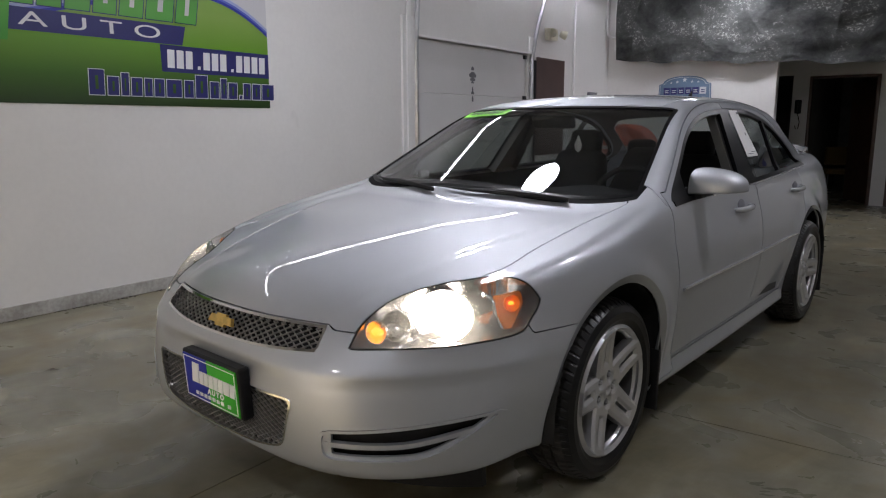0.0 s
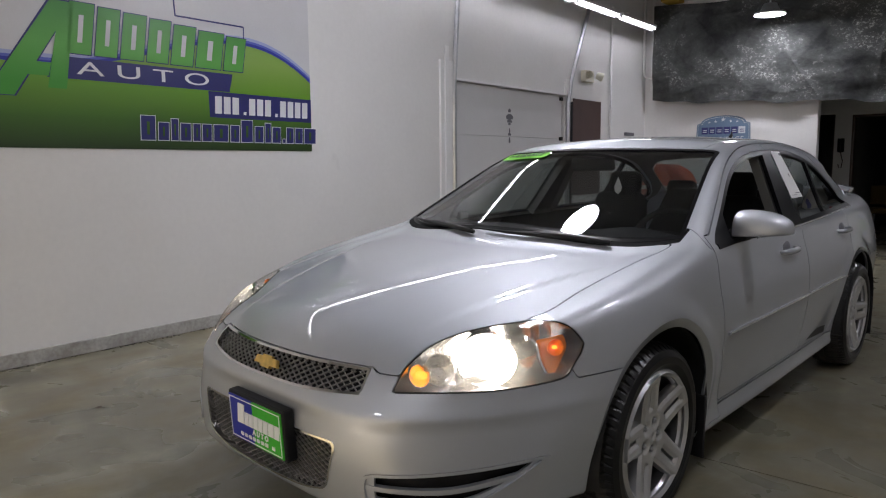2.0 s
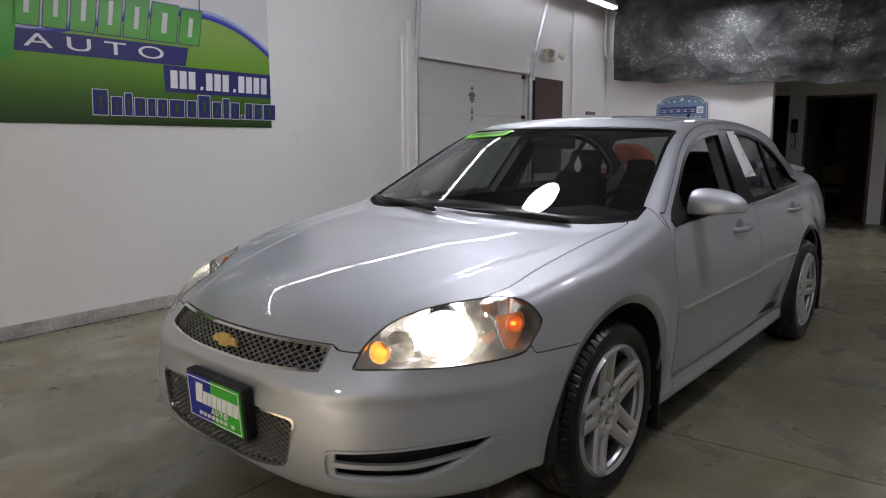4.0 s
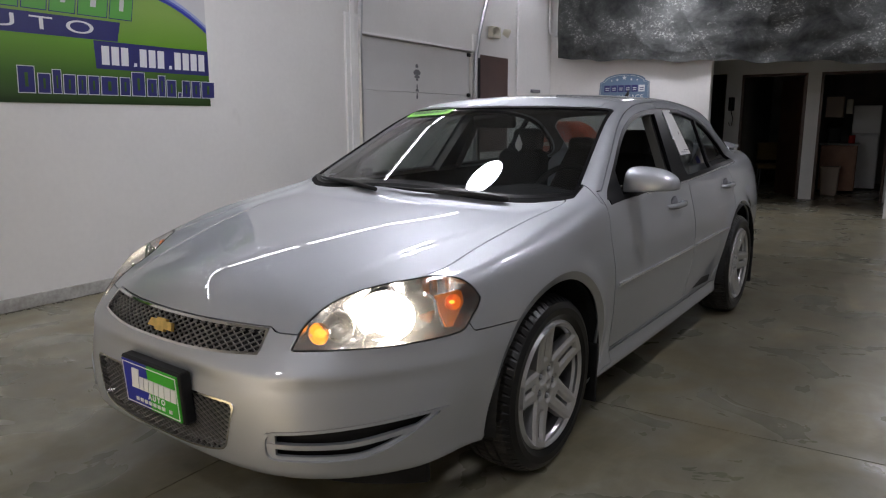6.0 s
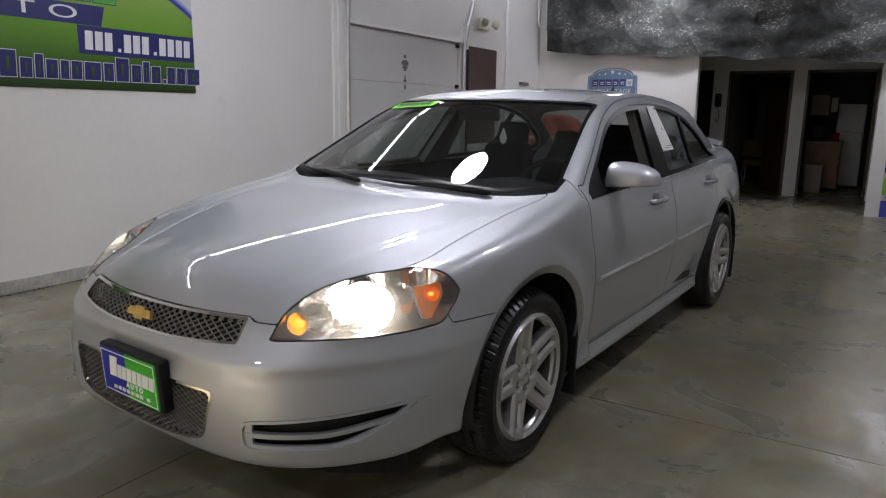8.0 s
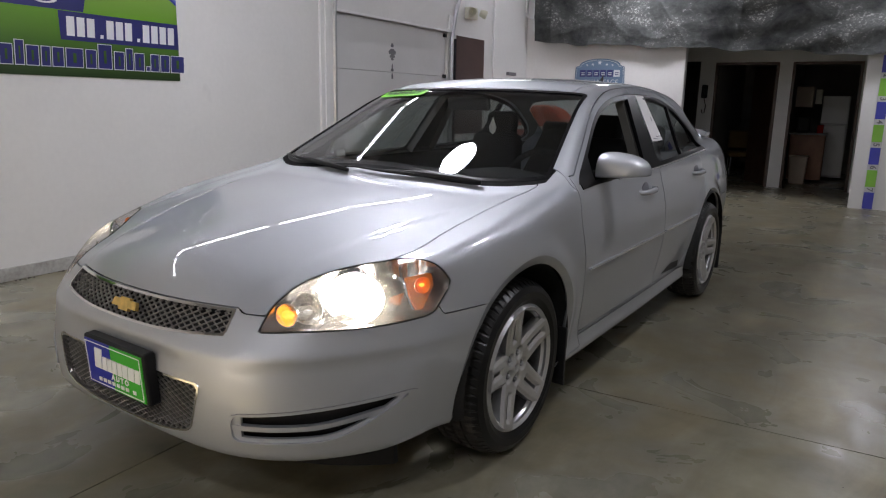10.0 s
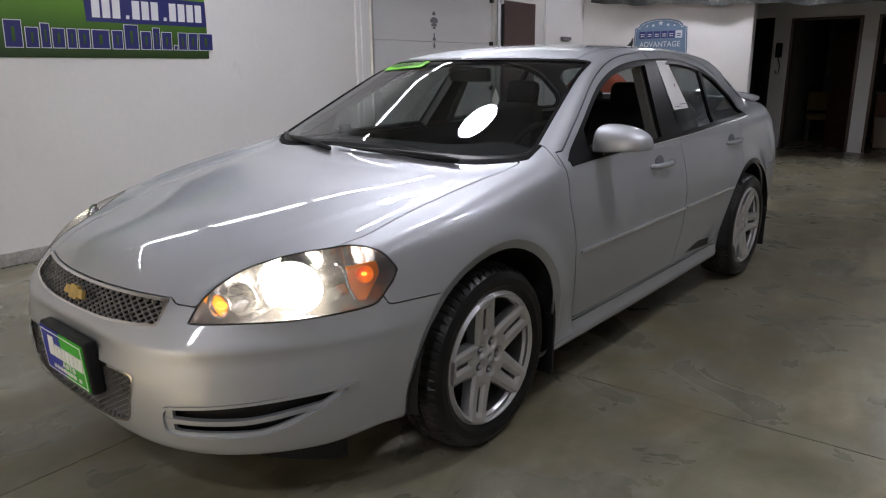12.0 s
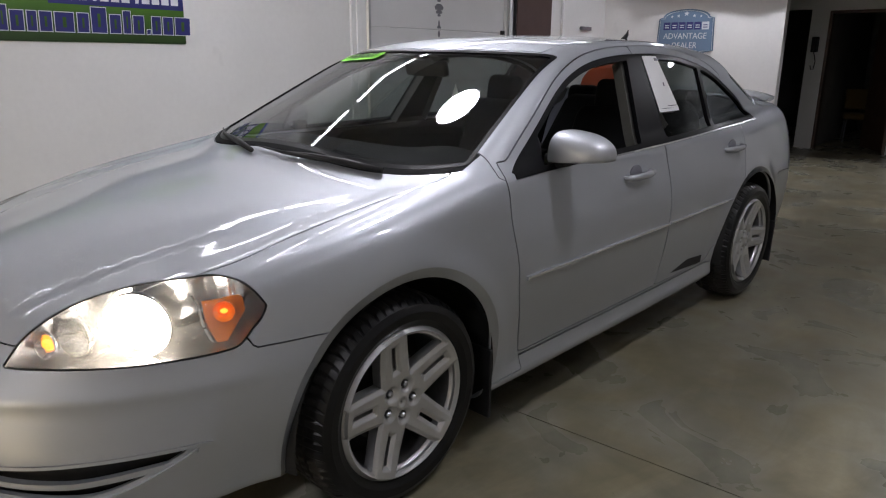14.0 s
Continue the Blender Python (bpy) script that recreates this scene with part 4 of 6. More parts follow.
for k in range(25):
    x = -0.76 + 1.52 * k / 24
    y0 = 0.125 + 0.22 * (abs(x) / 0.78) ** 4
    z0 = float(hood_top(x, y0))
    rows.append([bm.verts.new((x, y0 - 0.01, z0 - 0.02)), bm.verts.new((x, y0 + 0.03, z0 - 0.012)), bm.verts.new((x, y0 + 0.12, z0 + 0.004))])
for a, b in zip(rows, rows[1:]):
    for i in range(2):
        bm.faces.new((a[i], b[i], b[i + 1], a[i + 1]))
part("cowl_panel", bm, M_DASH, car, smooth=True)


def on_screen(x, z, lift=0.012):
    y = float(screen_y(abs(x), z))
    return (x, y - lift * 0.38, z + lift * 0.92)


for pivot, tip in (((-0.09, 1.012), (-0.70, 1.022)), ((0.565, 1.002), (-0.06, 1.018))):
    wiper = new("wiper")
    wiper.parent = car
    q = [on_screen(pivot[0] + (tip[0] - pivot[0]) * s, pivot[1] + (tip[1] - pivot[1]) * s + 0.012 * math.sin(math.pi * s), 0.015) for s in (0, 0.25, 0.5, 0.75, 1)]
    part("wiper_arm", tube_bm(q[:4], [0.010, 0.013, 0.010, 0.005], 8), M_BLACK, wiper, smooth=True)
    q = [on_screen(pivot[0] + (tip[0] - pivot[0]) * s, pivot[1] + 0.008 + (tip[1] - pivot[1]) * s, 0.014) for s in (0.1, 0.3, 0.5, 0.75, 1.08)]
    part("wiper_blade", tube_bm(q, [0.003, 0.008, 0.009, 0.007, 0.002], 8), M_BLACK, wiper, smooth=True)

# spoiler on the trunk lid
sp = []
bm = bmesh.new()
for k in range(17):
    x = -0.60 + 1.20 * k / 16
    e = (abs(x) / 0.60) ** 4
    yb, zb = 3.83 - 0.10 * e, 1.168 - 0.04 * e
    sp.append([bm.verts.new(p) for p in ((x, yb - 0.10, zb - 0.012), (x, yb, zb + 0.012), (x, yb + 0.07, zb + 0.012), (x, yb + 0.07, zb - 0.008), (x, yb - 0.02, zb - 0.022))])
for a, b in zip(sp, sp[1:]):
    for i in range(5):
        bm.faces.new((a[i], a[(i + 1) % 5], b[(i + 1) % 5], b[i]))
bm.faces.new(sp[0])
bm.faces.new(sp[-1])
for sgn in (-1, 1):
    box_bm(bm, (min(sgn * 0.46, sgn * 0.54), 3.75, 1.05), (max(sgn * 0.46, sgn * 0.54), 3.85, 1.157), 0.012)
bmesh.ops.recalc_face_normals(bm, faces=bm.faces)
part("spoiler", bm, M_PAINT, car, smooth=False)

# black strip added under the nose to block lamp light beneath the bumper
bm = bmesh.new()
rows = []
for k in range(33):
    x = -0.76 + 1.52 * k / 32
    y0 = -0.86 + 0.42 * (abs(x) / 0.9) ** 3.3
    rows.append([bm.verts.new((x, y0 + dy, z)) for dy, z in ((0.0, 0.30), (0.012, 0.165), (0.032, 0.165), (0.020, 0.30))])
for a, b in zip(rows, rows[1:]):
    for i in range(4):
        bm.faces.new((a[i], a[(i + 1) % 4], b[(i + 1) % 4], b[i]))
bm.faces.new(rows[0])
bm.faces.new(rows[-1])
bmesh.ops.recalc_face_normals(bm, faces=bm.faces)
part("nose_light_block", bm, M_BLACK, car)

# dark patch low on the rear door
door_patch = band(clip(rear_doors, left), lambda x, y, z: np.minimum.reduce([z - 0.346 + 0.065 * (y - 1.87), 0.349 + 0.20 * (y - 1.87) - z, 0.384 - 0.09 * (y - 2.04) - z, 2.24 - y]), 0.03)
skin("door_patch", door_patch, M_BLACK, doors[1, 1], "dark patch low on the door", depth=0, offset=0.0015)

# dealer plate under the grille
plate = new("dealer_plate")
plate.parent = car
bm = box_bm(bmesh.new(), (-0.170, -0.012, -0.088), (0.170, 0.03, 0.088), 0.008)
part("plate_holder", bm, M_BLACK, plate)
bm = box_bm(bmesh.new(), (-0.158, -0.017, -0.078), (-0.012, -0.011, 0.078), 0.002)
part("plate_blue", bm, material("plate_blue", (0.012, 0.022, 0.32), 0.5, vary=0.06), plate, "blue half of the dealer plate")
bm = box_bm(bmesh.new(), (-0.012, -0.017, -0.078), (0.158, -0.011, 0.078), 0.002)
part("plate_green", bm, material("plate_green", (0.045, 0.42, 0.025), 0.5, vary=0.06), plate, "green half of the dealer plate")
M_PLATEWHITE = material("plate_white", (0.85, 0.85, 0.85), 0.4, vary=0.02)


def writing(name, text, size, m, mtl, parent, depth=0.0008, align="CENTER", stretch=1.0, shear=0.0, fat=0.0):
    cu = bpy.data.curves.new(name, "FONT")
    cu.body, cu.size, cu.extrude, cu.align_x, cu.align_y, cu.shear, cu.offset = text, size, depth, align, "CENTER", shear, fat
    tmp = new(name, cu)
    bpy.context.view_layer.update()
    me = bpy.data.meshes.new_from_object(tmp.evaluated_get(bpy.context.evaluated_depsgraph_get()))
    bpy.data.objects.remove(tmp)
    me.transform(m @ Matrix.Diagonal((stretch, 1, 1, 1)))
    # one object for each letter: pieces that overlap along the line of writing belong together
    way, co = m.to_3x3() @ Vector((1, 0, 0)), np.array([p.co for p in me.vertices])
    along, owner = co @ np.array(way), np.arange(len(co))
    pairs = np.array([e.vertices for e in me.edges])
    for _ in range(400):
        low = np.minimum(owner[pairs[:, 0]], owner[pairs[:, 1]])
        before = owner.copy()
        np.minimum.at(owner, pairs[:, 0], low)
        np.minimum.at(owner, pairs[:, 1], low)
        if (owner == before).all():
            break
    spans = sorted((along[owner == k].min(), along[owner == k].max(), k) for k in np.unique(owner))
    letters, reach = [], -1e9
    for a, b, k in spans:
        if a > reach - 0.0005 or not letters:
            letters.append([])
        letters[-1].append(k)
        reach = max(reach, b) if len(letters[-1]) > 1 else b
    faces = [list(p.vertices) for p in me.polygons]
    for group in letters:
        mine = [f for f in faces if owner[f[0]] in group]
        if not mine:
            continue
        used, back = np.unique([i for f in mine for i in f], return_inverse=True)
        spot = iter(back.tolist())
        piece = bpy.data.meshes.new(name)
        piece.from_pydata(co[used].tolist(), [], [[next(spot) for _ in f] for f in mine])
        piece.materials.append(mtl)
        new(name, piece).parent = parent
    bpy.data.meshes.remove(me)


FRONT = pose(0, -0.0185, 0, 90)
for text, size, px, pz, st in (("A U T O", 0.026, 0.03, -0.029, 1.0),):
    writing("plate_lettering", text, size, FRONT @ Matrix.Translation((px, pz, 0)), M_PLATEWHITE, plate, stretch=st, shear=0.15, fat=0.0012)
v = -0.108
for wide, tall in ((0.040, 0.070), (0.024, 0.046), (0.023, 0.046), (0.025, 0.046), (0.024, 0.046), (0.026, 0.046), (0.031, 0.046), (0.026, 0.046)):
    bm = box_bm(bmesh.new(), (v, -0.0195, -0.014), (v + wide, -0.0165, -0.014 + tall))
    for p in bm.verts:
        p.co.x += 0.16 * (p.co.z + 0.014)
    part("plate_block", bm, M_PLATEWHITE, plate)
    v += wide + 0.0045
for k, px in enumerate((-0.085, -0.06, -0.035, -0.01, 0.015, 0.04, 0.065, 0.105)):
    bm = box_bm(bmesh.new(), (px - 0.008, -0.0195, -0.058), (px + 0.008, -0.0165, -0.046))
    part("plate_bar", bm, M_PLATEWHITE, plate)
bm = bmesh.new()
for lo, hi in (((-0.152, -0.0185, 0.069), (0.152, -0.0165, 0.072)), ((-0.152, -0.0185, -0.072), (0.152, -0.0165, -0.069)), ((-0.152, -0.0185, -0.072), (-0.149, -0.0165, 0.072)), ((0.149, -0.0185, -0.072), (0.152, -0.0165, 0.072))):
    box_bm(bm, lo, hi)
part("plate_border", bm, M_PLATEWHITE, plate)
plate.matrix_basis = pose(0.03, -1.112, 0.483, 4, 0, 0)

# cabin
cabin_floor = box_bm(bmesh.new(), (-0.74, 0.45, 0.22), (0.74, 3.0, 0.27), 0.01)
part("cabin_floor", cabin_floor, M_DASH, car)


def seat(x, y, wide, rests, lift=0.0):
    s = new("seat")
    s.parent = car
    part("seat_cushion", box_bm(bmesh.new(), (x - wide / 2, y - 0.50, 0.38), (x + wide / 2, y + 0.05, 0.60), 0.06, 4), M_CLOTHSEAT, s, smooth=True)
    bm = box_bm(bmesh.new(), (-wide / 2, -0.07, 0.0), (wide / 2, 0.07, 0.62), 0.06, 4)
    for p in bm.verts:
        p.co.x *= 1 - 0.34 * max(0, p.co.z - 0.30) / 0.32
    bm.transform(pose(x, y + 0.02, 0.54, -16))
    part("seat_back", bm, M_CLOTHSEAT, s, smooth=True)
    for px in rests:
        bm = box_bm(bmesh.new(), (-0.115, -0.05, 0.0), (0.115, 0.05, 0.18), 0.045, 4)
        bm.transform(pose(px, y + 0.215, 1.13 + lift, -10))
        part("headrest", bm, M_CLOTHSEAT, s, smooth=True)
        part("headrest_post", tube_bm([(px, y + 0.19, 1.06), (px, y + 0.22, 1.2 + lift)], 0.010), M_STEEL, s)


seat(0.38, 1.80, 0.50, (0.38,), -0.03)
seat(-0.38, 1.80, 0.50, (-0.38,), -0.03)
seat(0.0, 2.68, 1.30, (0.38, -0.38), -0.11)
dash = new("dashboard")
dash.parent = car
bm = bmesh.new()
rows = []
for k in range(21):
    x = -0.72 + 1.44 * k / 20
    e = (abs(x) / 0.72) ** 3
    hump = 0.035 * math.exp(-((x - 0.38) / 0.20) ** 2)
    prof = [(0.30 + 0.12 * e, 0.985), (0.55 + 0.06 * e, 1.0 + hump * 0.4), (0.76, 0.995 + hump), (0.82, 0.955 + hump), (0.84, 0.85), (0.80, 0.60), (0.70, 0.50)]
    rows.append([bm.verts.new((x, py, pz)) for py, pz in prof])
for a, b in zip(rows, rows[1:]):
    for i in range(6):
        bm.faces.new((a[i], b[i], b[i + 1], a[i + 1]))
bmesh.ops.recalc_face_normals(bm, faces=bm.faces)
part("dash_top", bm, M_DASH, dash, smooth=True)
bm = bmesh.new()
ring = []
for k in range(40):
    a = 2 * math.pi * k / 40
    c = Vector((0.185 * math.cos(a), 0.185 * math.sin(a), 0))
    ring.append([bm.verts.new(c + 0.016 * (math.cos(b) * c.normalized() + math.sin(b) * Vector((0, 0, 1)))) for b in (2 * math.pi * j / 10 for j in range(10))])
for k in range(40):
    a, b = ring[k], ring[(k + 1) % 40]
    for j in range(10):
        bm.faces.new((a[j], b[j], b[(j + 1) % 10], a[(j + 1) % 10]))
wheel_pose = pose(0.38, 1.08, 0.93, 62)
bm.transform(wheel_pose)
sw = new("steering_wheel")
sw.parent = car
part("wheel_ring", bm, M_BLACK, sw, smooth=True)
bm = box_bm(bmesh.new(), (-0.07, -0.06, -0.03), (0.07, 0.06, 0.02), 0.02, 3)
box_bm(bm, (-0.175, -0.02, -0.01), (0.175, 0.025, 0.01), 0.006)
box_bm(bm, (-0.02, -0.175, -0.01), (0.02, 0.0, 0.01), 0.006)
bm.transform(wheel_pose)
part("wheel_boss", bm, M_DASH, sw)
part("steering_column", tube_bm([(0.38, 1.06, 0.92), (0.38, 0.82, 0.82)], 0.04), M_DASH, sw)
bm = box_bm(bmesh.new(), (-0.13, -0.015, -0.035), (0.13, 0.02, 0.035), 0.015, 3)
bm.transform(pose(0.0, 0.98, 1.33, 15))
part("rear_view_mirror", bm, M_BLACK, car, smooth=True)

# stickers, papers and small fittings
sticker = skin("windshield_sticker", clip(screen, lambda x, y, z: np.minimum.reduce([0.0155 - np.abs(z - 1.373 - 0.055 * (x + 0.44)), x + 0.60, -0.25 - x])), M_LIME, car, "lime green warranty strip on the windshield", depth=0, offset=0.002)
cu = bpy.data.curves.new("sticker_word", "FONT")
cu.body, cu.size, cu.align_x, cu.align_y, cu.shear, cu.offset = "WARRANTY", 0.034, "CENTER", "CENTER", 0.25, 0.0016
tmp = new("sticker_word", cu)
bpy.context.view_layer.update()
me = bpy.data.meshes.new_from_object(tmp.evaluated_get(bpy.context.evaluated_depsgraph_get()))
bpy.data.objects.remove(tmp)
for p in me.vertices:
    px, pz = -0.425 + 1.50 * p.co.x, 1.3738 + p.co.y * 0.72
    pz += 0.055 * (px + 0.44)
    p.co = (px, float(screen_y(abs(px), pz)) - 0.004, pz + 0.005)
me.materials.append(M_BLACK)
new("sticker_word", me).parent = sticker
left_windows = refine(clip(windows, left))
paper = skin("window_paper", clip(left_windows, lambda x, y, z: np.minimum.reduce([z - 1.142, 1.398 - z, y - 1.775 - 0.05 * (z - 1.14), 2.00 - 0.06 * (z - 1.14) / 0.26 - y])), M_PAPER, car, "white printed paper behind the rear side window", depth=0, offset=0.001)
for z0, z1, y0, y1 in ((1.165, 1.169, 1.80, 1.99), (1.155, 1.158, 1.80, 1.99), (1.255, 1.275, 1.905, 1.92), (1.375, 1.388, 1.90, 1.94), (1.185, 1.19, 1.93, 1.98)):
    skin("paper_bar", clip(left_windows, lambda x, y, z: np.minimum.reduce([z - z0, z1 - z, y - y0, y1 - y])), M_INK, paper, depth=0, offset=0.003)
bm = lathe([(0.0, 0.001), (0.012, 0.014), (0.03, 0.018), (0.045, 0.012), (0.07, 0.001)], 14, "z")
bm.transform(pose(0.11, 1.06, 1.17) @ Matrix.Diagonal((1.3, 0.5, 1.3, 1)))
part("air_freshener", bm, M_PAPER, car, "white drop-shaped air freshener", smooth=True)
part("antenna", tube_bm([(0.12, 2.52, 1.485), (0.12, 2.56, 1.52), (0.12, 2.57, 1.545)], [0.018, 0.010, 0.004], 10), M_BLACK, car, smooth=True)
car.matrix_basis = Matrix.Translation((0.88, 0, 0)) @ pose(0, 0, 0, 0, 0.5, 0) @ Matrix.Translation((-0.88, 0, 0))


# ---- the garage ----


def boxes(name, blocks, mtl, label, category="", kind="structure", bevel=0.0, m=ROOM):
    bm = bmesh.new()
    for lo, hi in blocks:
        box_bm(bm, lo, hi, bevel)
    ob = part(name, bm, mtl, None)
    ob.matrix_basis = m
    return tagged(ob, label, category, kind=kind)


CEIL, BACK, INNER, EAST, SOUTH, NORTH = 4.35, 7.2, 9.3, 10.0, -8.0, 13.2
DOOR0, DOOR1, DOORTOP = 2.055, 4.54, 2.275
boxes("wall_west", [((-0.2, SOUTH, -0.1), (0, DOOR0, CEIL)), ((-0.2, DOOR0, DOORTOP), (0, DOOR1, CEIL)), ((-0.2, DOOR1, -0.1), (0, NORTH, CEIL))], M_WALL, "smooth white painted wall with scuffs", "wall")
OPEN0, OPEN1, HEAD = 2.61, 4.98, 2.22
boxes("wall_north", [((0, BACK, -0.1), (OPEN0, BACK + 0.15, CEIL)), ((OPEN0, BACK, HEAD), (OPEN1, BACK + 0.15, CEIL)), ((OPEN1, BACK, -0.1), (EAST, BACK + 0.15, CEIL))], M_WALL, "white wall with a wide opening to a corridor", "wall")
A0, A1, B0, B1, LINTEL = 2.715, 3.72, 3.94, 4.95, 2.10
boxes("wall_corridor", [((0, INNER, -0.1), (1.5, INNER + 0.12, CEIL)), ((1.5, INNER, 2.14), (2.45, INNER + 0.12, CEIL)), ((2.45, INNER, -0.1), (A0, INNER + 0.12, CEIL)), ((A0, INNER, LINTEL), (A1, INNER + 0.12, CEIL)),
                        ((A1, INNER, -0.1), (B0, INNER + 0.12, CEIL)), ((B0, INNER, LINTEL), (B1, INNER + 0.12, CEIL)), ((B1, INNER, -0.1), (EAST, INNER + 0.12, CEIL))], M_WALL, "cream-white corridor wall with three doorways", "wall")
# these walls carry the rooms' shade in their darker paint
boxes("wall_side_room", [((2.58, INNER + 0.12, -0.1), (2.70, NORTH, CEIL)), ((3.80, INNER + 0.12, -0.1), (3.88, NORTH, CEIL)), ((5.3, INNER + 0.12, -0.1), (5.42, NORTH, CEIL)), ((0, NORTH, -0.1), (EAST, NORTH + 0.15, CEIL))], M_DARK, "side room walls, painted dark for the rooms' dimness", "wall")
boxes("wall_east", [((EAST, SOUTH, -0.1), (EAST + 0.2, NORTH, CEIL))], M_WALL, "white painted wall", "wall")
boxes("wall_south", [((-0.2, SOUTH - 0.2, -0.1), (EAST + 0.2, SOUTH, CEIL))], M_WALL, "white painted wall", "wall")
boxes("ceiling", [((-0.2, SOUTH - 0.2, CEIL), (EAST + 0.2, NORTH + 0.2, CEIL + 0.15))], M_CEIL, "grey painted ceiling", "ceiling")
boxes("ceiling_beam", [((0, v - 0.08, CEIL - 0.25), (EAST, v + 0.08, CEIL)) for v in (-6.5, -4.3, -2.1, 0.1, 2.3, 4.5, 6.6)], M_CEIL, "grey ceiling beams", "beam")

# floor: concrete slabs with narrow saw cuts between them
floor_ob = boxes("floor", [((-0.2, SOUTH, -0.16), (EAST, NORTH, -0.022))], M_JOINT, "polished grey-brown concrete floor with saw-cut joints", "floor")
JU, JV, CUT = (0.0, 2.78, 6.6, EAST), (SOUTH, -4.7, -0.9, 3.0, BACK + 0.02, NORTH), 0.003
for u0, u1 in zip(JU, JU[1:]):
    for v0, v1 in zip(JV, JV[1:]):
        bm = bmesh.new()
        us = [u0 + CUT] + [q for q in np.arange(0.15, 4.2, 0.15) if u0 < q < u1] + [u1 - CUT]
        vs = [v0 + CUT, v1 - CUT]
        grid = [[bm.verts.new((u, v, 0.0088 * max(0.0, 3.9 - u) + 0.0407 * max(0.0, (2.15 - u) / 2.15) ** 1.5)) for v in vs] for u in us]
        for a, b in zip(grid, grid[1:]):
            bm.faces.new((a[0], b[0], b[1], a[1]))
        ring = [g[0] for g in grid] + [g[1] for g in grid[::-1]]
        low = [bm.verts.new((p.co.x, p.co.y, p.co.z - 0.02)) for p in ring]
        for i in range(len(ring)):
            j = (i + 1) % len(ring)
            bm.faces.new((ring[j], ring[i], low[i], low[j]))
        part("slab", bm, M_FLOOR, floor_ob)

boxes("curb", [((0, SOUTH, 0.075), (0.014, DOOR0 - 0.22, 0.168))], M_CURB, "low painted curb along the wall foot", "curb", bevel=0.004)

# sectional garage door
gdoor = tagged(new("garage_door"), "closed grey sectional garage door with steel tracks", "garage door")
gdoor.matrix_basis = ROOM
for z0, z1 in ((-0.02, 0.55), (0.553, 1.115), (1.118, 1.685), (1.688, 2.27)):
    bm = box_bm(bmesh.new(), (-0.09, DOOR0 + 0.012, z0), (-0.04, DOOR1 - 0.012, z1), 0.004)
    part("door_section", bm, M_GARAGE, gdoor)
for z in (0.55, 1.115, 1.69, 2.23):
    for v in (DOOR0 + 0.03, DOOR1 - 0.05):
        bm = box_bm(bmesh.new(), (-0.045, v - 0.03, z - 0.025), (-0.01, v + 0.03, z + 0.025), 0.006)
        part("hinge", bm, M_BLACK, gdoor)
for v, lean in ((DOOR0 + 0.01, 0.10), (DOOR1 + 0.05, 0.62)):
    bm = tube_bm([(0.03, v, 0.05), (0.03, v, 2.2), (0.04, v + lean * 0.1, 2.5), (0.05, v + lean, 3.75)], 0.028, 6)
    part("track", bm, M_STEEL, gdoor)
bm = tube_bm([(0.03, DOOR1 + 0.14, 0.05), (0.03, DOOR1 + 0.14, 2.2)], 0.02, 6)
part("track", bm, M_BLACK, gdoor)
bm = box_bm(bmesh.new(), (0.0, DOOR0, 2.275), (0.025, DOOR1, 2.30), 0.004)
part("head_strip", bm, M_WHITETRIM, gdoor)
boxes("trim", [((0, 1.84, 0.0), (0.03, DOOR0 - 0.005, 2.47)), ((0.03, 1.90, 0.0), (0.045, 1.97, 2.62)), ((0, DOOR1 - 0.02, 2.28), (0.03, DOOR1 + 0.09, 2.50))], M_WHITETRIM, "white painted door casing", "trim", bevel=0.004)
mark = tagged(new("garage_decal"), "small dark emblem decal on the garage door", "decal")
mark.matrix_basis = ROOM
for k, (v0, v1, z0, z1) in enumerate(((3.215, 3.28, 1.985, 2.03), (3.17, 3.33, 1.90, 1.965), (3.19, 3.31, 1.86, 1.90), (3.22, 3.28, 1.83, 1.86), (3.215, 3.285, 1.70, 1.735), (3.235, 3.265, 1.735, 1.79), (3.23, 3.27, 1.61, 1.68))):
    bm = bmesh.new()
    w = (v1 - v0) * 0.3
    bm.faces.new([bm.verts.new((-0.0375, v, z)) for v, z in ((v0 + w * 0.3, z0), (v1 - w * 0.3, z0), (v1, (z0 + z1) / 2), (v1 - w, z1), (v0 + w, z1), (v0, (z0 + z1) / 2))])
    part("decal_piece", bm, M_INK, mark)

# fluorescent rows: one along the wall, and a hung one added as fill
def tube_light(u, v, z, hung=False):
    ob = tagged(new("tube_light"), "white fluorescent tube fixture, lit; hung ones added as fill", "ceiling light", "fluorescent tubes")
    part("housing", box_bm(bmesh.new(), (-0.03, -0.60, 0.018), (0.03, 0.60, 0.06), 0.006), M_WHITETRIM, ob)
    part("tube", tube_bm([(0, -0.57, 0), (0, 0.57, 0)], 0.014, 10), M_TUBE, ob, smooth=True)
    if not hung:
        # plate added to keep the tube's light off the wall beside it
        part("wall_shade_plate", box_bm(bmesh.new(), (-0.050, -0.60, -0.030), (-0.040, 0.60, 0.058), 0.003), M_WHITETRIM, ob)
    for q in (-0.595, 0.595):
        part("lamp_holder", box_bm(bmesh.new(), (-0.015, q - 0.008, -0.02), (0.015, q + 0.008, 0.02), 0.003), M_WHITETRIM, ob)
    for q in (-0.4, 0.4):
        if hung:
            part("hanger", tube_bm([(0, q, 0.05), (0, q, CEIL - z)], 0.005, 6), M_STEEL, ob)
        else:
            part("bracket", box_bm(bmesh.new(), (-u, q - 0.012, 0.055), (0.02, q + 0.012, 0.08), 0.002), M_WHITETRIM, ob)
    ob.matrix_basis = ROOM @ pose(u, v, z)
    return ob


first_tube = tube_light(ROW_U, ROW_V, ROW_Z)
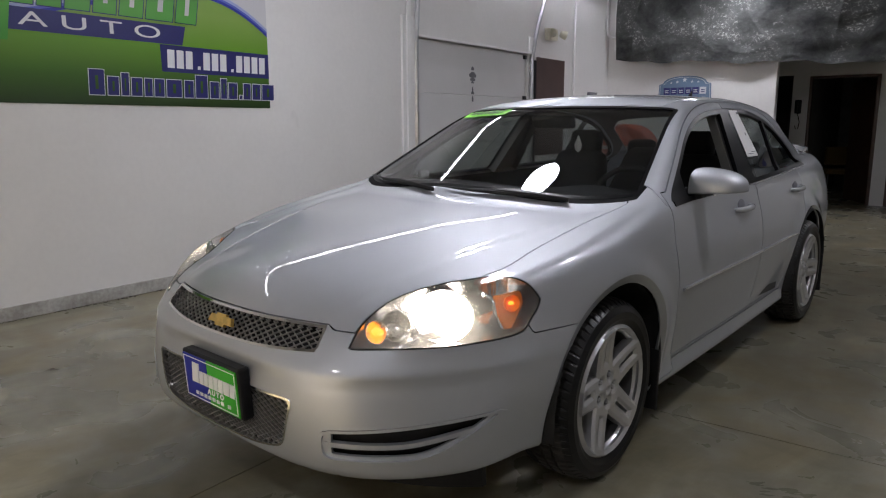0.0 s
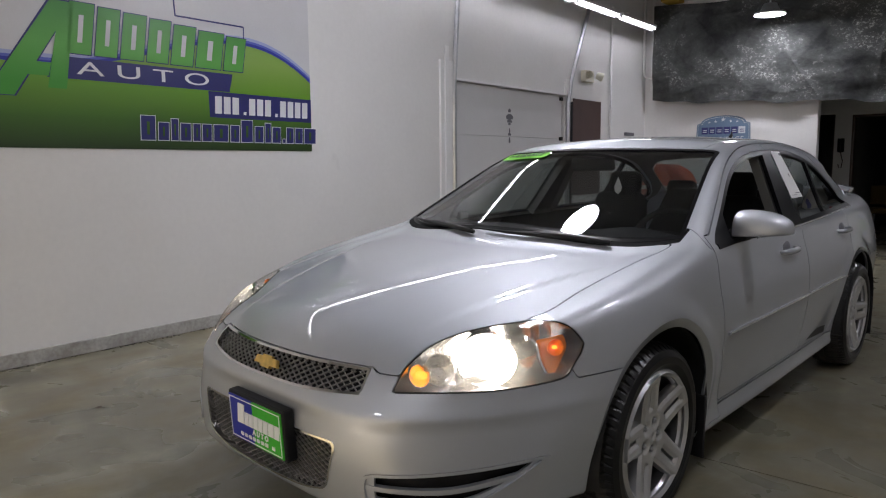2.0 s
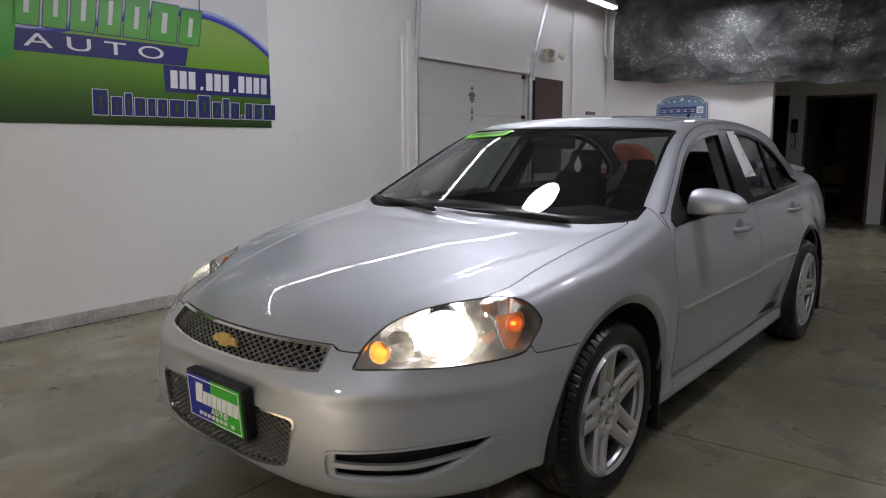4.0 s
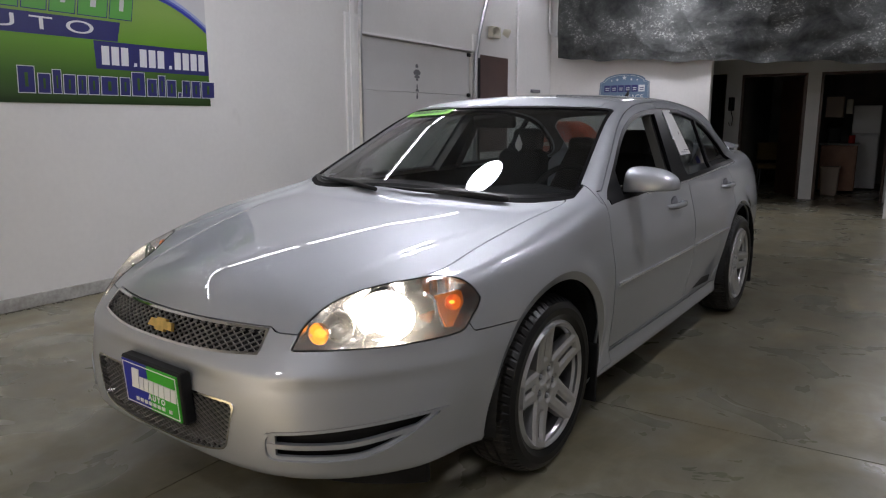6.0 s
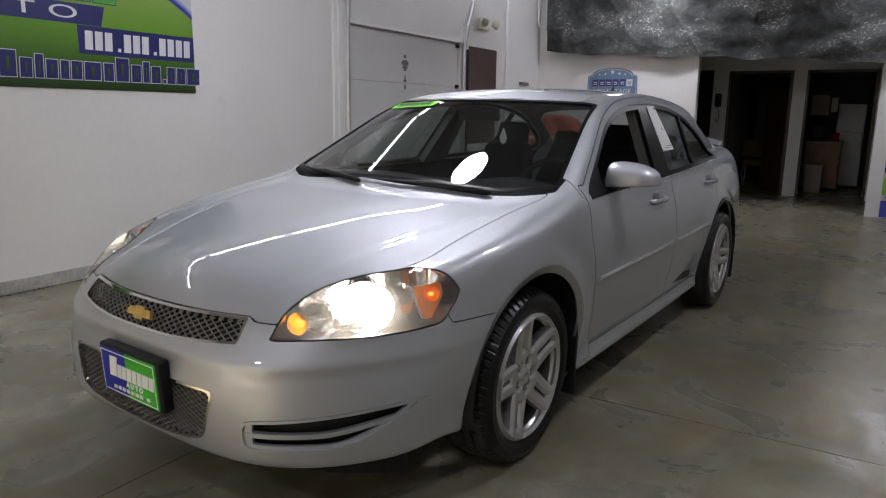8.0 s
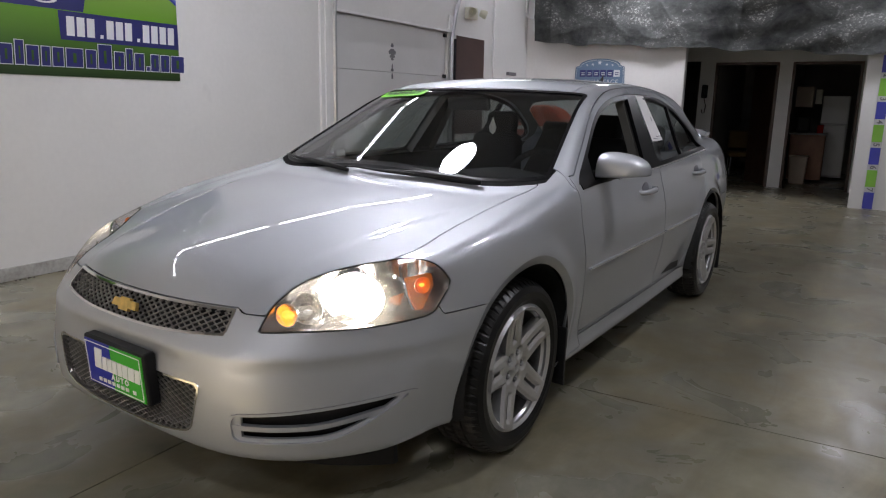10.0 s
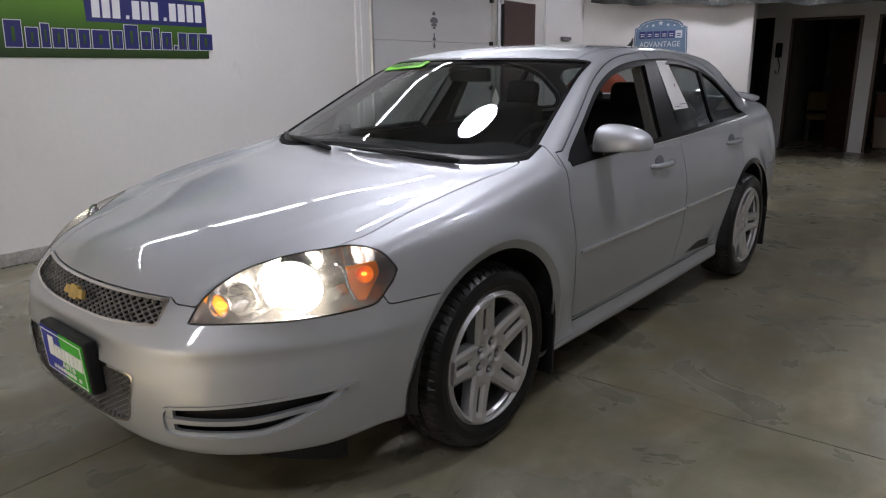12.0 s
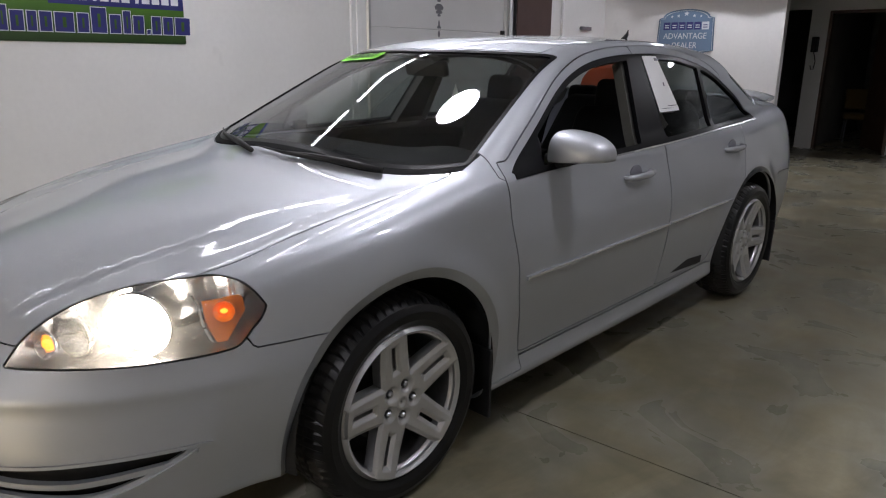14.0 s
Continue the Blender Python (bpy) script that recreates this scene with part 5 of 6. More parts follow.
for k in range(1, 8):
    copy_thing(first_tube, ROOM @ pose(ROW_U, ROW_V - 1.30 * k, ROW_Z))
# unseen hung row, added to brighten the car's near flank
hung_fill_tube = tube_light(6.6, 3.6, 4.0, True)
for k in range(1, 5):
    copy_thing(hung_fill_tube, ROOM @ pose(6.6, 3.6 - 1.7 * k, 4.0))


def bay_or_fill_lamp(u, v, z, strength):
    ob = tagged(new("bay_or_fill_lamp"), "round white bay lamp, lit; the two southernmost added as fill", "ceiling light", "bay lamps")
    part("lamp_body", lathe([(0.16, 0.02), (0.15, 0.08), (0.05, 0.13), (0.03, 0.20), (0.0, 0.205), (0.0, 0.198)], 40, "z"), M_STEEL, ob, smooth=True)
    part("lamp_disc", lathe([(0.004, 0.001), (0.004, 0.19)], 40, "z"), glow("bay_or_fill_disc", (0.982, 0.975, 1.065), strength), ob)
    part("hook", tube_bm([(0, 0, 0.15), (0, 0, CEIL - z)], 0.012, 6), M_STEEL, ob)
    ob.matrix_basis = ROOM @ pose(u, v, z)


# the two southernmost are unseen fill, added to brighten the bumper and fender
for spot in BAYS_AND_FILL:
    bay_or_fill_lamp(*spot)

# things on the west wall
boxes("notice_board", [((0, 4.76, 0.9), (0.012, 5.60, 2.255))], M_BROWN, "dark brown board hung on the white wall", "board", kind="thing", bevel=0.003)
pole = tagged(part("conduit", tube_bm([(0.03, 5.88, 0.07), (0.03, 5.88, 3.52)], 0.016, 8), M_WHITETRIM, None, smooth=True), "thin white conduit running up the wall", "conduit")
pole.matrix_basis = ROOM
pipe = tagged(part("conduit", tube_bm([(0.05, 7.0, 4.3), (0.05, 7.0, 2.85), (0.06, 7.02, 2.76), (0.10, 7.1, 2.72), (0.22, 7.17, 2.71)], 0.016, 8), M_WHITETRIM, None, smooth=True), "white conduit bending round the corner", "conduit")
pipe.matrix_basis = ROOM
boxes("wall_box", [((0, 6.42, 1.785), (0.05, 6.70, 1.835))], M_INK, "small grey box on the wall", "box", kind="thing", bevel=0.006)
emergency = tagged(new("emergency_light"), "cream emergency light with two spot heads", "light fixture")
emergency.matrix_basis = ROOM
part("case", box_bm(bmesh.new(), (0.0, 4.98, 2.50), (0.09, 5.22, 2.66), 0.012), M_CREAM, emergency)
for v in (5.0, 5.36):
    bm = lathe([(-0.05, 0.02), (-0.045, 0.045), (0.03, 0.062), (0.05, 0.06)], 16, "x")
    bm.transform(pose(0.10, v, 2.60, 0, 20, -40 if v < 5.1 else 40))
    part("spot_head", bm, M_CREAM, emergency, smooth=True)

# backdrop cloth over the opening
nu, nz = 420, 100
PINS = ((0.75, 3.75, 7.0), (2.0, 3.62, 7.0), (3.45, 3.95, 9.0), (4.9, 3.9, 8.0))
bm = bmesh.new()
grid = []
for i in range(nu + 1):
    s = i / nu
    u = 0.2 + 6.3 * s
    row = []
    for j in range(nz + 1):
        q = j / nz
        top = 3.84 - 0.07 * math.sin(s * 9) ** 2 - 0.04 * s
        low = 2.335 - 0.27 * min(1, s * 1.31) + 0.018 * math.sin(u * 5.1) + 0.012 * math.sin(u * 11)
        z = low + (top - low) * q
        n = noise.noise(Vector((u * 1.1, z * 0.9, 0.3)))
        swag = 0.022 * math.sin(13.0 * math.hypot(u - 3.2, 1.4 * (z - 4.6)) + 1.5 * n) * min(1.0, max(0.0, (u - 2.2) / 1.2))
        sag = swag + 0.030 * math.sin(u * 3.1 + 2.2 * (z - 3) + 3.5 * n) + 0.018 * math.sin(u * 6.3 - 4.5 * z + 4 * n) + 0.02 * noise.noise(Vector((u * 4, z * 4, 2)))
        for pu, pz, count in PINS:
            # sharp pleats that run down from where the cloth is pinned
            far, turn = math.hypot(u - pu, z - pz), math.atan2(u - pu, pz - z)
            sag += 0.11 * (1 - abs(math.sin(count * 0.5 * turn + 0.8 * n + pu))) ** 6 * math.exp(-abs(turn) * 0.5) * min(1.0, 1.6 * far) * max(0.0, 1.0 - far / 1.8)
        sag += 0.016 * (1 - abs(noise.noise(Vector((u * 2.3 + z, z * 2.6 - 0.6 * u, 5.0)))) * 2) ** 3 + 0.008 * noise.noise(Vector((u * 9, z * 9, 7)))
        row.append(bm.verts.new((u, BACK - 0.17 - sag * (0.35 + 0.65 * (1 - q)), z)))
    grid.append(row)
for a, b in zip(grid, grid[1:]):
    for j in range(nz):
        bm.faces.new((a[j], b[j], b[j + 1], a[j + 1]))
M_BACKDROP = bpy.data.materials.new("mottled_cloth")
M_BACKDROP.use_nodes = True
nt = M_BACKDROP.node_tree
pb = nt.nodes["Principled BSDF"]
pb.inputs["Roughness"].default_value = 0.72
pb.inputs["Specular IOR Level"].default_value = 0.25
geo = nt.nodes.new("ShaderNodeNewGeometry")
n1, n2, n3 = (nt.nodes.new("ShaderNodeTexNoise") for _ in range(3))
squash = nt.nodes.new("ShaderNodeMapping")
squash.inputs["Scale"].default_value = (0.8, 1.0, 1.0)
squash.inputs["Rotation"].default_value = (0, 0.5, 0)
nt.links.new(geo.outputs["Position"], squash.inputs["Vector"])
for nn, sc, dt in ((n1, 2.2, 8), (n2, 32, 9), (n3, 11, 6)):
    nn.inputs["Scale"].default_value, nn.inputs["Detail"].default_value, nn.inputs["Roughness"].default_value = sc, dt, 0.68
    nn.inputs["Distortion"].default_value = 0.3
    nt.links.new(squash.outputs[0], nn.inputs["Vector"])
r1, r2 = nt.nodes.new("ShaderNodeValToRGB"), nt.nodes.new("ShaderNodeValToRGB")
r1.color_ramp.elements[0].position, r1.color_ramp.elements[1].position = 0.36, 0.70
r1.color_ramp.elements[0].color, r1.color_ramp.elements[1].color = (0.024, 0.026, 0.027, 1), (0.110, 0.115, 0.112, 1)
r2.color_ramp.elements[0].position, r2.color_ramp.elements[1].position = 0.52, 0.66
r2.color_ramp.elements[0].color, r2.color_ramp.elements[1].color = (0, 0, 0, 1), (0.36, 0.365, 0.355, 1)
addc, mulc = nt.nodes.new("ShaderNodeMix"), nt.nodes.new("ShaderNodeMix")
for q, kind in ((addc, "ADD"), (mulc, "MULTIPLY")):
    q.data_type, q.blend_type = "RGBA", kind
    q.inputs[0].default_value = 1.0
nt.links.new(n1.outputs["Fac"], r1.inputs[0])
nt.links.new(n2.outputs["Fac"], r2.inputs[0])
nt.links.new(r2.outputs[0], mulc.inputs[6])
r3 = nt.nodes.new("ShaderNodeValToRGB")
r3.color_ramp.elements[0].position, r3.color_ramp.elements[1].position = 0.50, 0.62
nt.links.new(n1.outputs["Fac"], r3.inputs[0])
nt.links.new(r3.outputs[0], mulc.inputs[7])
nt.links.new(r1.outputs[0], addc.inputs[6])
nt.links.new(mulc.outputs[2], addc.inputs[7])
nt.links.new(addc.outputs[2], pb.inputs["Base Color"])
crease = nt.nodes.new("ShaderNodeBump")
crease.inputs["Strength"].default_value, crease.inputs["Distance"].default_value = 0.7, 0.03
nt.links.new(n3.outputs["Fac"], crease.inputs["Height"])
nt.links.new(crease.outputs[0], pb.inputs["Normal"])
cloth = part("backdrop_cloth", bm, M_BACKDROP, None, smooth=True)
cloth.matrix_basis = ROOM
tagged(cloth, "dark mottled photographic backdrop cloth hung in folds", "cloth")
boxes("shelf_box", [((0.36, BACK - 0.32, 3.86), (0.62, BACK - 0.02, 4.10))], material("yellow_card", (0.55, 0.36, 0.05), 0.6, vary=0.1), "yellow box above the backdrop", "box", kind="thing", bevel=0.004)
boxes("panel_edge", [((0.10, BACK - 0.03, 2.53), (0.155, BACK, 4.2))], M_WHITETRIM, "narrow white batten in the corner", "batten", kind="thing", bevel=0.003)

# shield-shaped sign
sign = tagged(new("wall_sign"), "blue shield-shaped advertising sign with white lettering", "sign")
sign.matrix_basis = ROOM
M_SIGN = material("sign_blue", (0.13, 0.20, 0.30), 0.45, vary=0.05)
M_SIGNWHITE = material("sign_white", (0.62, 0.65, 0.68), 0.45, vary=0.03)


def shield(inset):
    w, pts = 0.423 - inset, []
    c = 1.29
    pts += [(c - w, 1.50), (c - w + 0.02, 1.945 - inset * 0.2)]
    for k in range(13):
        a = math.pi * (1 - k / 12)
        pts.append((c + (w - 0.085) * math.cos(a), 1.968 - inset + 0.105 * math.sin(a)))
    pts += [(c + w - 0.02, 1.945 - inset * 0.2), (c + w, 1.50)]
    pts += [(c + w - 0.12, 1.475 + inset), (c, 1.43 + inset), (c - w + 0.12, 1.475 + inset)]
    return pts


for name, inset, y, mtl in (("sign_board", 0.0, 0.012, M_SIGN), ("sign_border", 0.018, 0.0145, M_SIGNWHITE), ("sign_face", 0.024, 0.017, M_SIGN)):
    bm = bmesh.new()
    f = bm.faces.new([bm.verts.new((u, BACK - y, z)) for u, z in shield(inset)])
    if name == "sign_board":
        bmesh.ops.solidify(bm, geom=[f], thickness=0.010)
    part(name, bm, mtl, sign)
NORTHFACE = pose(0, BACK - 0.0215, 0, 90)
for k, ch in enumerate("CARFA"):
    bm = box_bm(bmesh.new(), (0.965 + 0.112 * k, BACK - 0.020, 1.79), (1.063 + 0.112 * k, BACK - 0.016, 1.895))
    part("letter_tile", bm, M_NAVY, sign)
bm = box_bm(bmesh.new(), (1.525, BACK - 0.020, 1.79), (1.623, BACK - 0.016, 1.895))
part("letter_tile", bm, M_SIGNWHITE, sign)
for k in range(6):
    for dz, hh in ((0.0, 0.012), (0.03, 0.012)):
        bm = box_bm(bmesh.new(), (0.985 + 0.112 * k, BACK - 0.023, 1.815 + dz), (1.045 + 0.112 * k, BACK - 0.019, 1.815 + dz + hh))
        part("letter_bar", bm, M_NAVY if k == 5 else M_SIGNWHITE, sign)
writing("sign_lettering", "ADVANTAGE", 0.115, NORTHFACE @ Matrix.Translation((1.29, 1.70, 0)), M_SIGNWHITE, sign, stretch=0.92)
writing("sign_lettering", "DEALER", 0.115, NORTHFACE @ Matrix.Translation((1.29, 1.57, 0)), M_SIGNWHITE, sign, stretch=0.92)
for k, (du, r) in enumerate(((-0.21, 0.020), (-0.115, 0.026), (0, 0.04), (0.115, 0.026), (0.21, 0.020))):
    bm = bmesh.new()
    zc = 2.0 - 0.25 * abs(du) ** 1.0 * 0.35 + (0.01 if du == 0 else -0.01)
    bm.faces.new([bm.verts.new((1.29 + du + rr * math.sin(a), BACK - 0.0195, zc + rr * math.cos(a))) for rr, a in (((r if i % 2 == 0 else r * 0.42), math.pi * i / 5) for i in range(10))])
    part("star", bm, M_SIGNWHITE, sign)

# banner on the west wall
banner = tagged(new("wall_banner"), "green, blue and white vinyl dealer banner", "banner")
banner.matrix_basis = ROOM
BU = 0.006


def sheet(name, pts, lift, mtl, label=""):
    """A flat vinyl shape on the banner, given by (along the wall, height) pairs."""
    bm = bmesh.new()
    f = bm.faces.new([bm.verts.new((BU + lift, v, z)) for v, z in pts])
    bm.normal_update()
    if f.normal.x < 0:
        bmesh.ops.reverse_faces(bm, faces=[f])
    return part(name, bm, mtl, banner, label)


def ramp_material(name, axis, a, b, stops, rough=0.35):
    """Printed colours that change along one axis of the room."""
    m = bpy.data.materials.new(name)
    m.use_nodes = True
    t = m.node_tree
    p = t.nodes["Principled BSDF"]
    p.inputs["Roughness"].default_value = rough
    tc, sp, mr, rp = (t.nodes.new(k) for k in ("ShaderNodeTexCoord", "ShaderNodeSeparateXYZ", "ShaderNodeMapRange", "ShaderNodeValToRGB"))
    mr.inputs[1].default_value, mr.inputs[2].default_value = a, b
    t.links.new(tc.outputs["Object"], sp.inputs[0])
    t.links.new(sp.outputs[axis], mr.inputs[0])
    t.links.new(mr.outputs[0], rp.inputs[0])
    fill_ramp(rp.color_ramp, stops)
    t.links.new(rp.outputs[0], p.inputs["Base Color"])
    return m


M_HILL = ramp_material("banner_hill", 2, 1.47, 2.30, ((0.0, (0.016, 0.036, 0.008)), (0.25, (0.045, 0.12, 0.010)), (0.55, (0.125, 0.29, 0.022)), (0.85, (0.22, 0.36, 0.075)), (1.0, (0.22, 0.37, 0.08))))
M_LETTER = ramp_material("banner_letter_green", 2, 1.90, 2.40, ((0.0, (0.05, 0.28, 0.03)), (0.5, (0.10, 0.36, 0.06)), (1.0, (0.06, 0.26, 0.05))))
M_VINYL = material("white_vinyl", (0.58, 0.58, 0.60), 0.4, vary=0.03)
V0, V1, BZ0, BZ1 = -3.3, 0.062, 1.473, 2.95
sheet("vinyl", [(V0, BZ0), (V1, BZ0), (V1, BZ1), (V0, BZ1)], 0.0, M_VINYL)


def hill(v):
    """The hill's crest: it rises from the far side, peaks and falls to the near edge."""
    return 2.065 + 0.255 * (1 - ((v + 0.62) / 0.70) ** 2) if v > -0.62 else 2.02 + 0.30 * float(step((v + 2.1) / 1.45)) ** 1.0


def hill_strip(lo, hi):
    vs_ = np.linspace(V0, V1, 60)
    return [(v, hill(v) + lo) for v in vs_] + [(v, hill(v) + hi) for v in vs_[::-1]]


M_HALO = [material("banner_halo", c, 0.35, vary=0.0) for c in ((0.34, 0.38, 0.62), (0.09, 0.12, 0.50), (0.02, 0.03, 0.33))]
for k, (lo, hi) in enumerate(((0.03, 0.055), (0.012, 0.03), (-0.012, 0.012))):
    sheet("hill_edge", hill_strip(lo, hi), 0.001, M_HALO[k])
sheet("hill", [(V0, BZ0), (V1, BZ0)] + [(v, hill(v) - 0.012) for v in np.linspace(V1, V0, 60)], 0.0015, M_HILL, "green hill graphic")
sheet("number_box", [(-0.945, 1.925), (-0.94, 1.727), (0.062, 1.723), (0.062, 1.922)], 0.003, M_NAVY)
sheet("word_box", [(-2.06, 2.07), (-0.722, 2.07), (-0.756, 1.93), (-2.10, 1.928)], 0.003, M_NAVY)
WESTFACE = pose(BU + 0.005, 0, 0, 90, 0, 90)
M_LETTERWHITE = material("banner_white", (0.72, 0.72, 0.76), 0.4, vary=0.02)
writing("banner_lettering", "A U T O", 0.125, WESTFACE @ Matrix.Translation((-1.42, 2.0, 0)), M_LETTERWHITE, banner, stretch=2.18)
def name_block(v, z, wide, tall, lean, lift, mtl, slit=None):
    """A plain slanted block with a slit, in place of one character of a trade name."""
    sheet("name_block", [(v, z), (v + wide, z), (v + wide + lean, z + tall), (v + lean, z + tall)], lift, mtl)
    if slit:
        c, w = v + wide / 2, wide * 0.10
        sheet("block_slit", [(c - w + lean * 0.25, z + tall * 0.22), (c + w + lean * 0.25, z + tall * 0.22), (c + w + lean * 0.75, z + tall * 0.76), (c - w + lean * 0.75, z + tall * 0.76)], lift + 0.001, slit)


# number line: plain bars, one for each figure
for k in range(12):
    if k in (3, 7):
        name_block(-0.885 + 0.0775 * k + 0.015, 1.757, 0.026, 0.026, 0.004, 0.0045, M_LETTERWHITE)
    else:
        name_block(-0.895 + 0.0775 * k, 1.757, 0.060, 0.134, 0.006, 0.0045, M_LETTERWHITE)
# web address: dark blocks with pale edges, tall ones for the capitals
v = -1.50
for k, (wide, tall) in enumerate(((0.118, 0.172), (0.088, 0.128), (0.062, 0.158), (0.090, 0.128), (0.066, 0.128), (0.086, 0.128), (0.138, 0.128), (0.086, 0.128),
                                  (0.118, 0.172), (0.088, 0.128), (0.062, 0.158), (0.090, 0.128), (0.030, 0.032), (0.080, 0.128), (0.088, 0.128), (0.138, 0.128))):
    name_block(v - 0.005, 1.536, wide * 0.90 + 0.010, tall + 0.010, 0.006, 0.003 + 0.0001 * (k % 2), M_LETTERWHITE)
    name_block(v, 1.541, wide * 0.90, tall, 0.006, 0.0042, M_NAVY, M_HILL if wide > 0.05 else None)
    v += wide + 0.0125
# trade name: green blocks with dark edges above the word box
v = -1.975
for k, (wide, tall) in enumerate(((0.160, 0.335), (0.150, 0.325), (0.165, 0.315), (0.160, 0.305), (0.175, 0.290), (0.215, 0.275), (0.175, 0.262))):
    name_block(v - 0.006, 2.089, wide + 0.012, tall + 0.012, 0.045, 0.0040 + 0.0001 * (k % 2), M_NAVY)
    name_block(v, 2.095, wide, tall, 0.045, 0.0052, M_LETTER, M_VINYL)
    v += wide + 0.024
sheet("name_wedge", [(-2.47, 1.795), (-2.29, 1.795), (-1.895, 2.43), (-2.06, 2.43)], 0.0040, M_NAVY)
sheet("name_wedge", [(-2.46, 1.80), (-2.30, 1.80), (-1.905, 2.42), (-2.05, 2.42)], 0.0048, M_LETTER)
sheet("name_leg", [(-2.10, 1.86), (-1.985, 1.86), (-1.905, 2.42), (-1.99, 2.42)], 0.0052, M_LETTER)
sheet("name_bar", [(-2.25, 1.935), (-2.09, 1.935), (-2.07, 2.02), (-2.21, 2.02)], 0.0056, M_LETTER)
for a, b, wd in (((-1.19, 2.45), (-0.605, 2.45), 0.012), ((-0.605, 2.45), (-0.61, 2.30), 0.010), ((-1.19, 2.45), (-1.21, 2.80), 0.012), ((-2.35, 2.43), (-2.0, 2.47), 0.02)):
    dv, dz = b[0] - a[0], b[1] - a[1]
    l = math.hypot(dv, dz)
    ov, oz = -dz / l * wd / 2, dv / l * wd / 2
    sheet("pen_line", [(a[0] + ov, a[1] + oz), (b[0] + ov, b[1] + oz), (b[0] - ov, b[1] - oz), (a[0] - ov, a[1] - oz)], 0.005, M_NAVY)

# corridor: telephone, doors, kitchenette
phone = tagged(new("wall_phone"), "dark wall telephone with a hanging cord", "telephone")
phone.matrix_basis = ROOM
part("phone_body", box_bm(bmesh.new(), (2.51, INNER - 0.06, 1.50), (2.61, INNER, 1.73), 0.012), M_BLACK, phone)
part("handset", box_bm(bmesh.new(), (2.525, INNER - 0.10, 1.52), (2.565, INNER - 0.06, 1.72), 0.012), M_BLACK, phone)
part("cord", tube_bm([(2.56, INNER - 0.04, 1.50), (2.60, INNER - 0.05, 1.36), (2.585, INNER - 0.05, 1.24), (2.55, INNER - 0.05, 1.24), (2.535, INNER - 0.05, 1.30)], 0.007, 6), M_BLACK, phone)
for n, (a, b) in enumerate(((A0, A1), (B0, B1))):
    boxes(f"door_frame_{n + 1}", [((a - 0.01, INNER - 0.012, 0), (a + 0.035, INNER + 0.13, LINTEL - 0.03)), ((b - 0.035, INNER - 0.012, 0), (b + 0.01, INNER + 0.13, LINTEL - 0.03)), ((a - 0.01, INNER - 0.012, LINTEL - 0.03), (b + 0.01, INNER + 0.13, LINTEL + 0.012))], M_DOORWOOD, "dark stained door frame", "door frame", bevel=0.004)
leaf = tagged(new("door_1"), "dark stained wooden door standing open", "door", kind="structure")
part("door_leaf", box_bm(bmesh.new(), (-0.90, -0.02, 0.01), (0, 0.02, 2.03), 0.004), M_DOORWOOD, leaf)
part("door_handle", tube_bm([(-0.84, -0.02, 1.0), (-0.84, -0.06, 1.0), (-0.74, -0.065, 1.0)], 0.010, 8), M_CHROME, leaf)
leaf.matrix_basis = ROOM @ pose(A1 - 0.04, INNER + 0.14, 0, 0, 0, -62)
cab = tagged(new("cabinet"), "orange-brown wooden base cabinet", "cabinet")
part("body", box_bm(bmesh.new(), (3.93, 10.55, 0.06), (4.50, 11.1, 0.88), 0.004), M_WOOD, cab)
part("worktop", box_bm(bmesh.new(), (3.90, 10.52, 0.88), (4.52, 11.1, 0.915), 0.004), M_DARK, cab)
part("cabinet_door", box_bm(bmesh.new(), (3.95, 10.53, 0.10), (4.48, 10.55, 0.86), 0.006), M_WOOD, cab)
cab.matrix_basis = ROOM
maker = tagged(new("coffee_maker"), "black coffee maker on the cabinet", "coffee maker")
part("maker_body", box_bm(bmesh.new(), (4.0, 10.7, 0.916), (4.22, 10.95, 1.20), 0.03, 3), M_BLACK, maker)
part("maker_base", box_bm(bmesh.new(), (4.02, 10.58, 0.916), (4.20, 10.72, 0.96), 0.01), M_BLACK, maker)
maker.matrix_basis = ROOM
boxes("wall_cabinet", [((3.94, 10.7, 1.38), (4.22, 11.05, 1.75))], M_BEIGE, "light brown wall cabinet", "cabinet", kind="thing", bevel=0.006)
fridge = tagged(new("refrigerator"), "white upright two-door refrigerator", "refrigerator")
part("fridge_body", box_bm(bmesh.new(), (4.36, 11.5, 0.04), (4.82, 12.1, 1.60), 0.02), M_FRIDGE, fridge)
part("fridge_door", box_bm(bmesh.new(), (4.36, 11.44, 0.08), (4.82, 11.495, 1.05), 0.015), M_FRIDGE, fridge)
part("freezer_door", box_bm(bmesh.new(), (4.36, 11.44, 1.07), (4.82, 11.495, 1.60), 0.015), M_FRIDGE, fridge)
part("fridge_handle", tube_bm([(4.79, 11.40, 0.75), (4.79, 11.38, 0.80), (4.79, 11.38, 1.00), (4.79, 11.44, 1.03)], 0.010, 6), M_FRIDGE, fridge)
fridge.matrix_basis = ROOM
boxes("towel_dispenser", [((4.26, 10.78, 1.44), (4.36, 10.98, 1.70))], M_CREAM, "pale paper towel dispenser beside the wall cabinet", "dispenser", kind="thing", bevel=0.01)
can = tagged(new("coffee_can"), "red coffee can on the cabinet worktop", "can")
part("can_body", lathe([(0.0, 0.001), (0.0, 0.055), (0.14, 0.055), (0.14, 0.001)], 20, "z"), M_RED, can, smooth=False)
part("can_lid", lathe([(0.141, 0.001), (0.141, 0.057), (0.152, 0.057), (0.152, 0.001)], 20, "z"), M_BLACK, can)
can.matrix_basis = ROOM @ pose(4.40, 10.68, 0.916)
bin_ob = tagged(new("waste_bin"), "beige plastic waste bin with a rim", "bin")
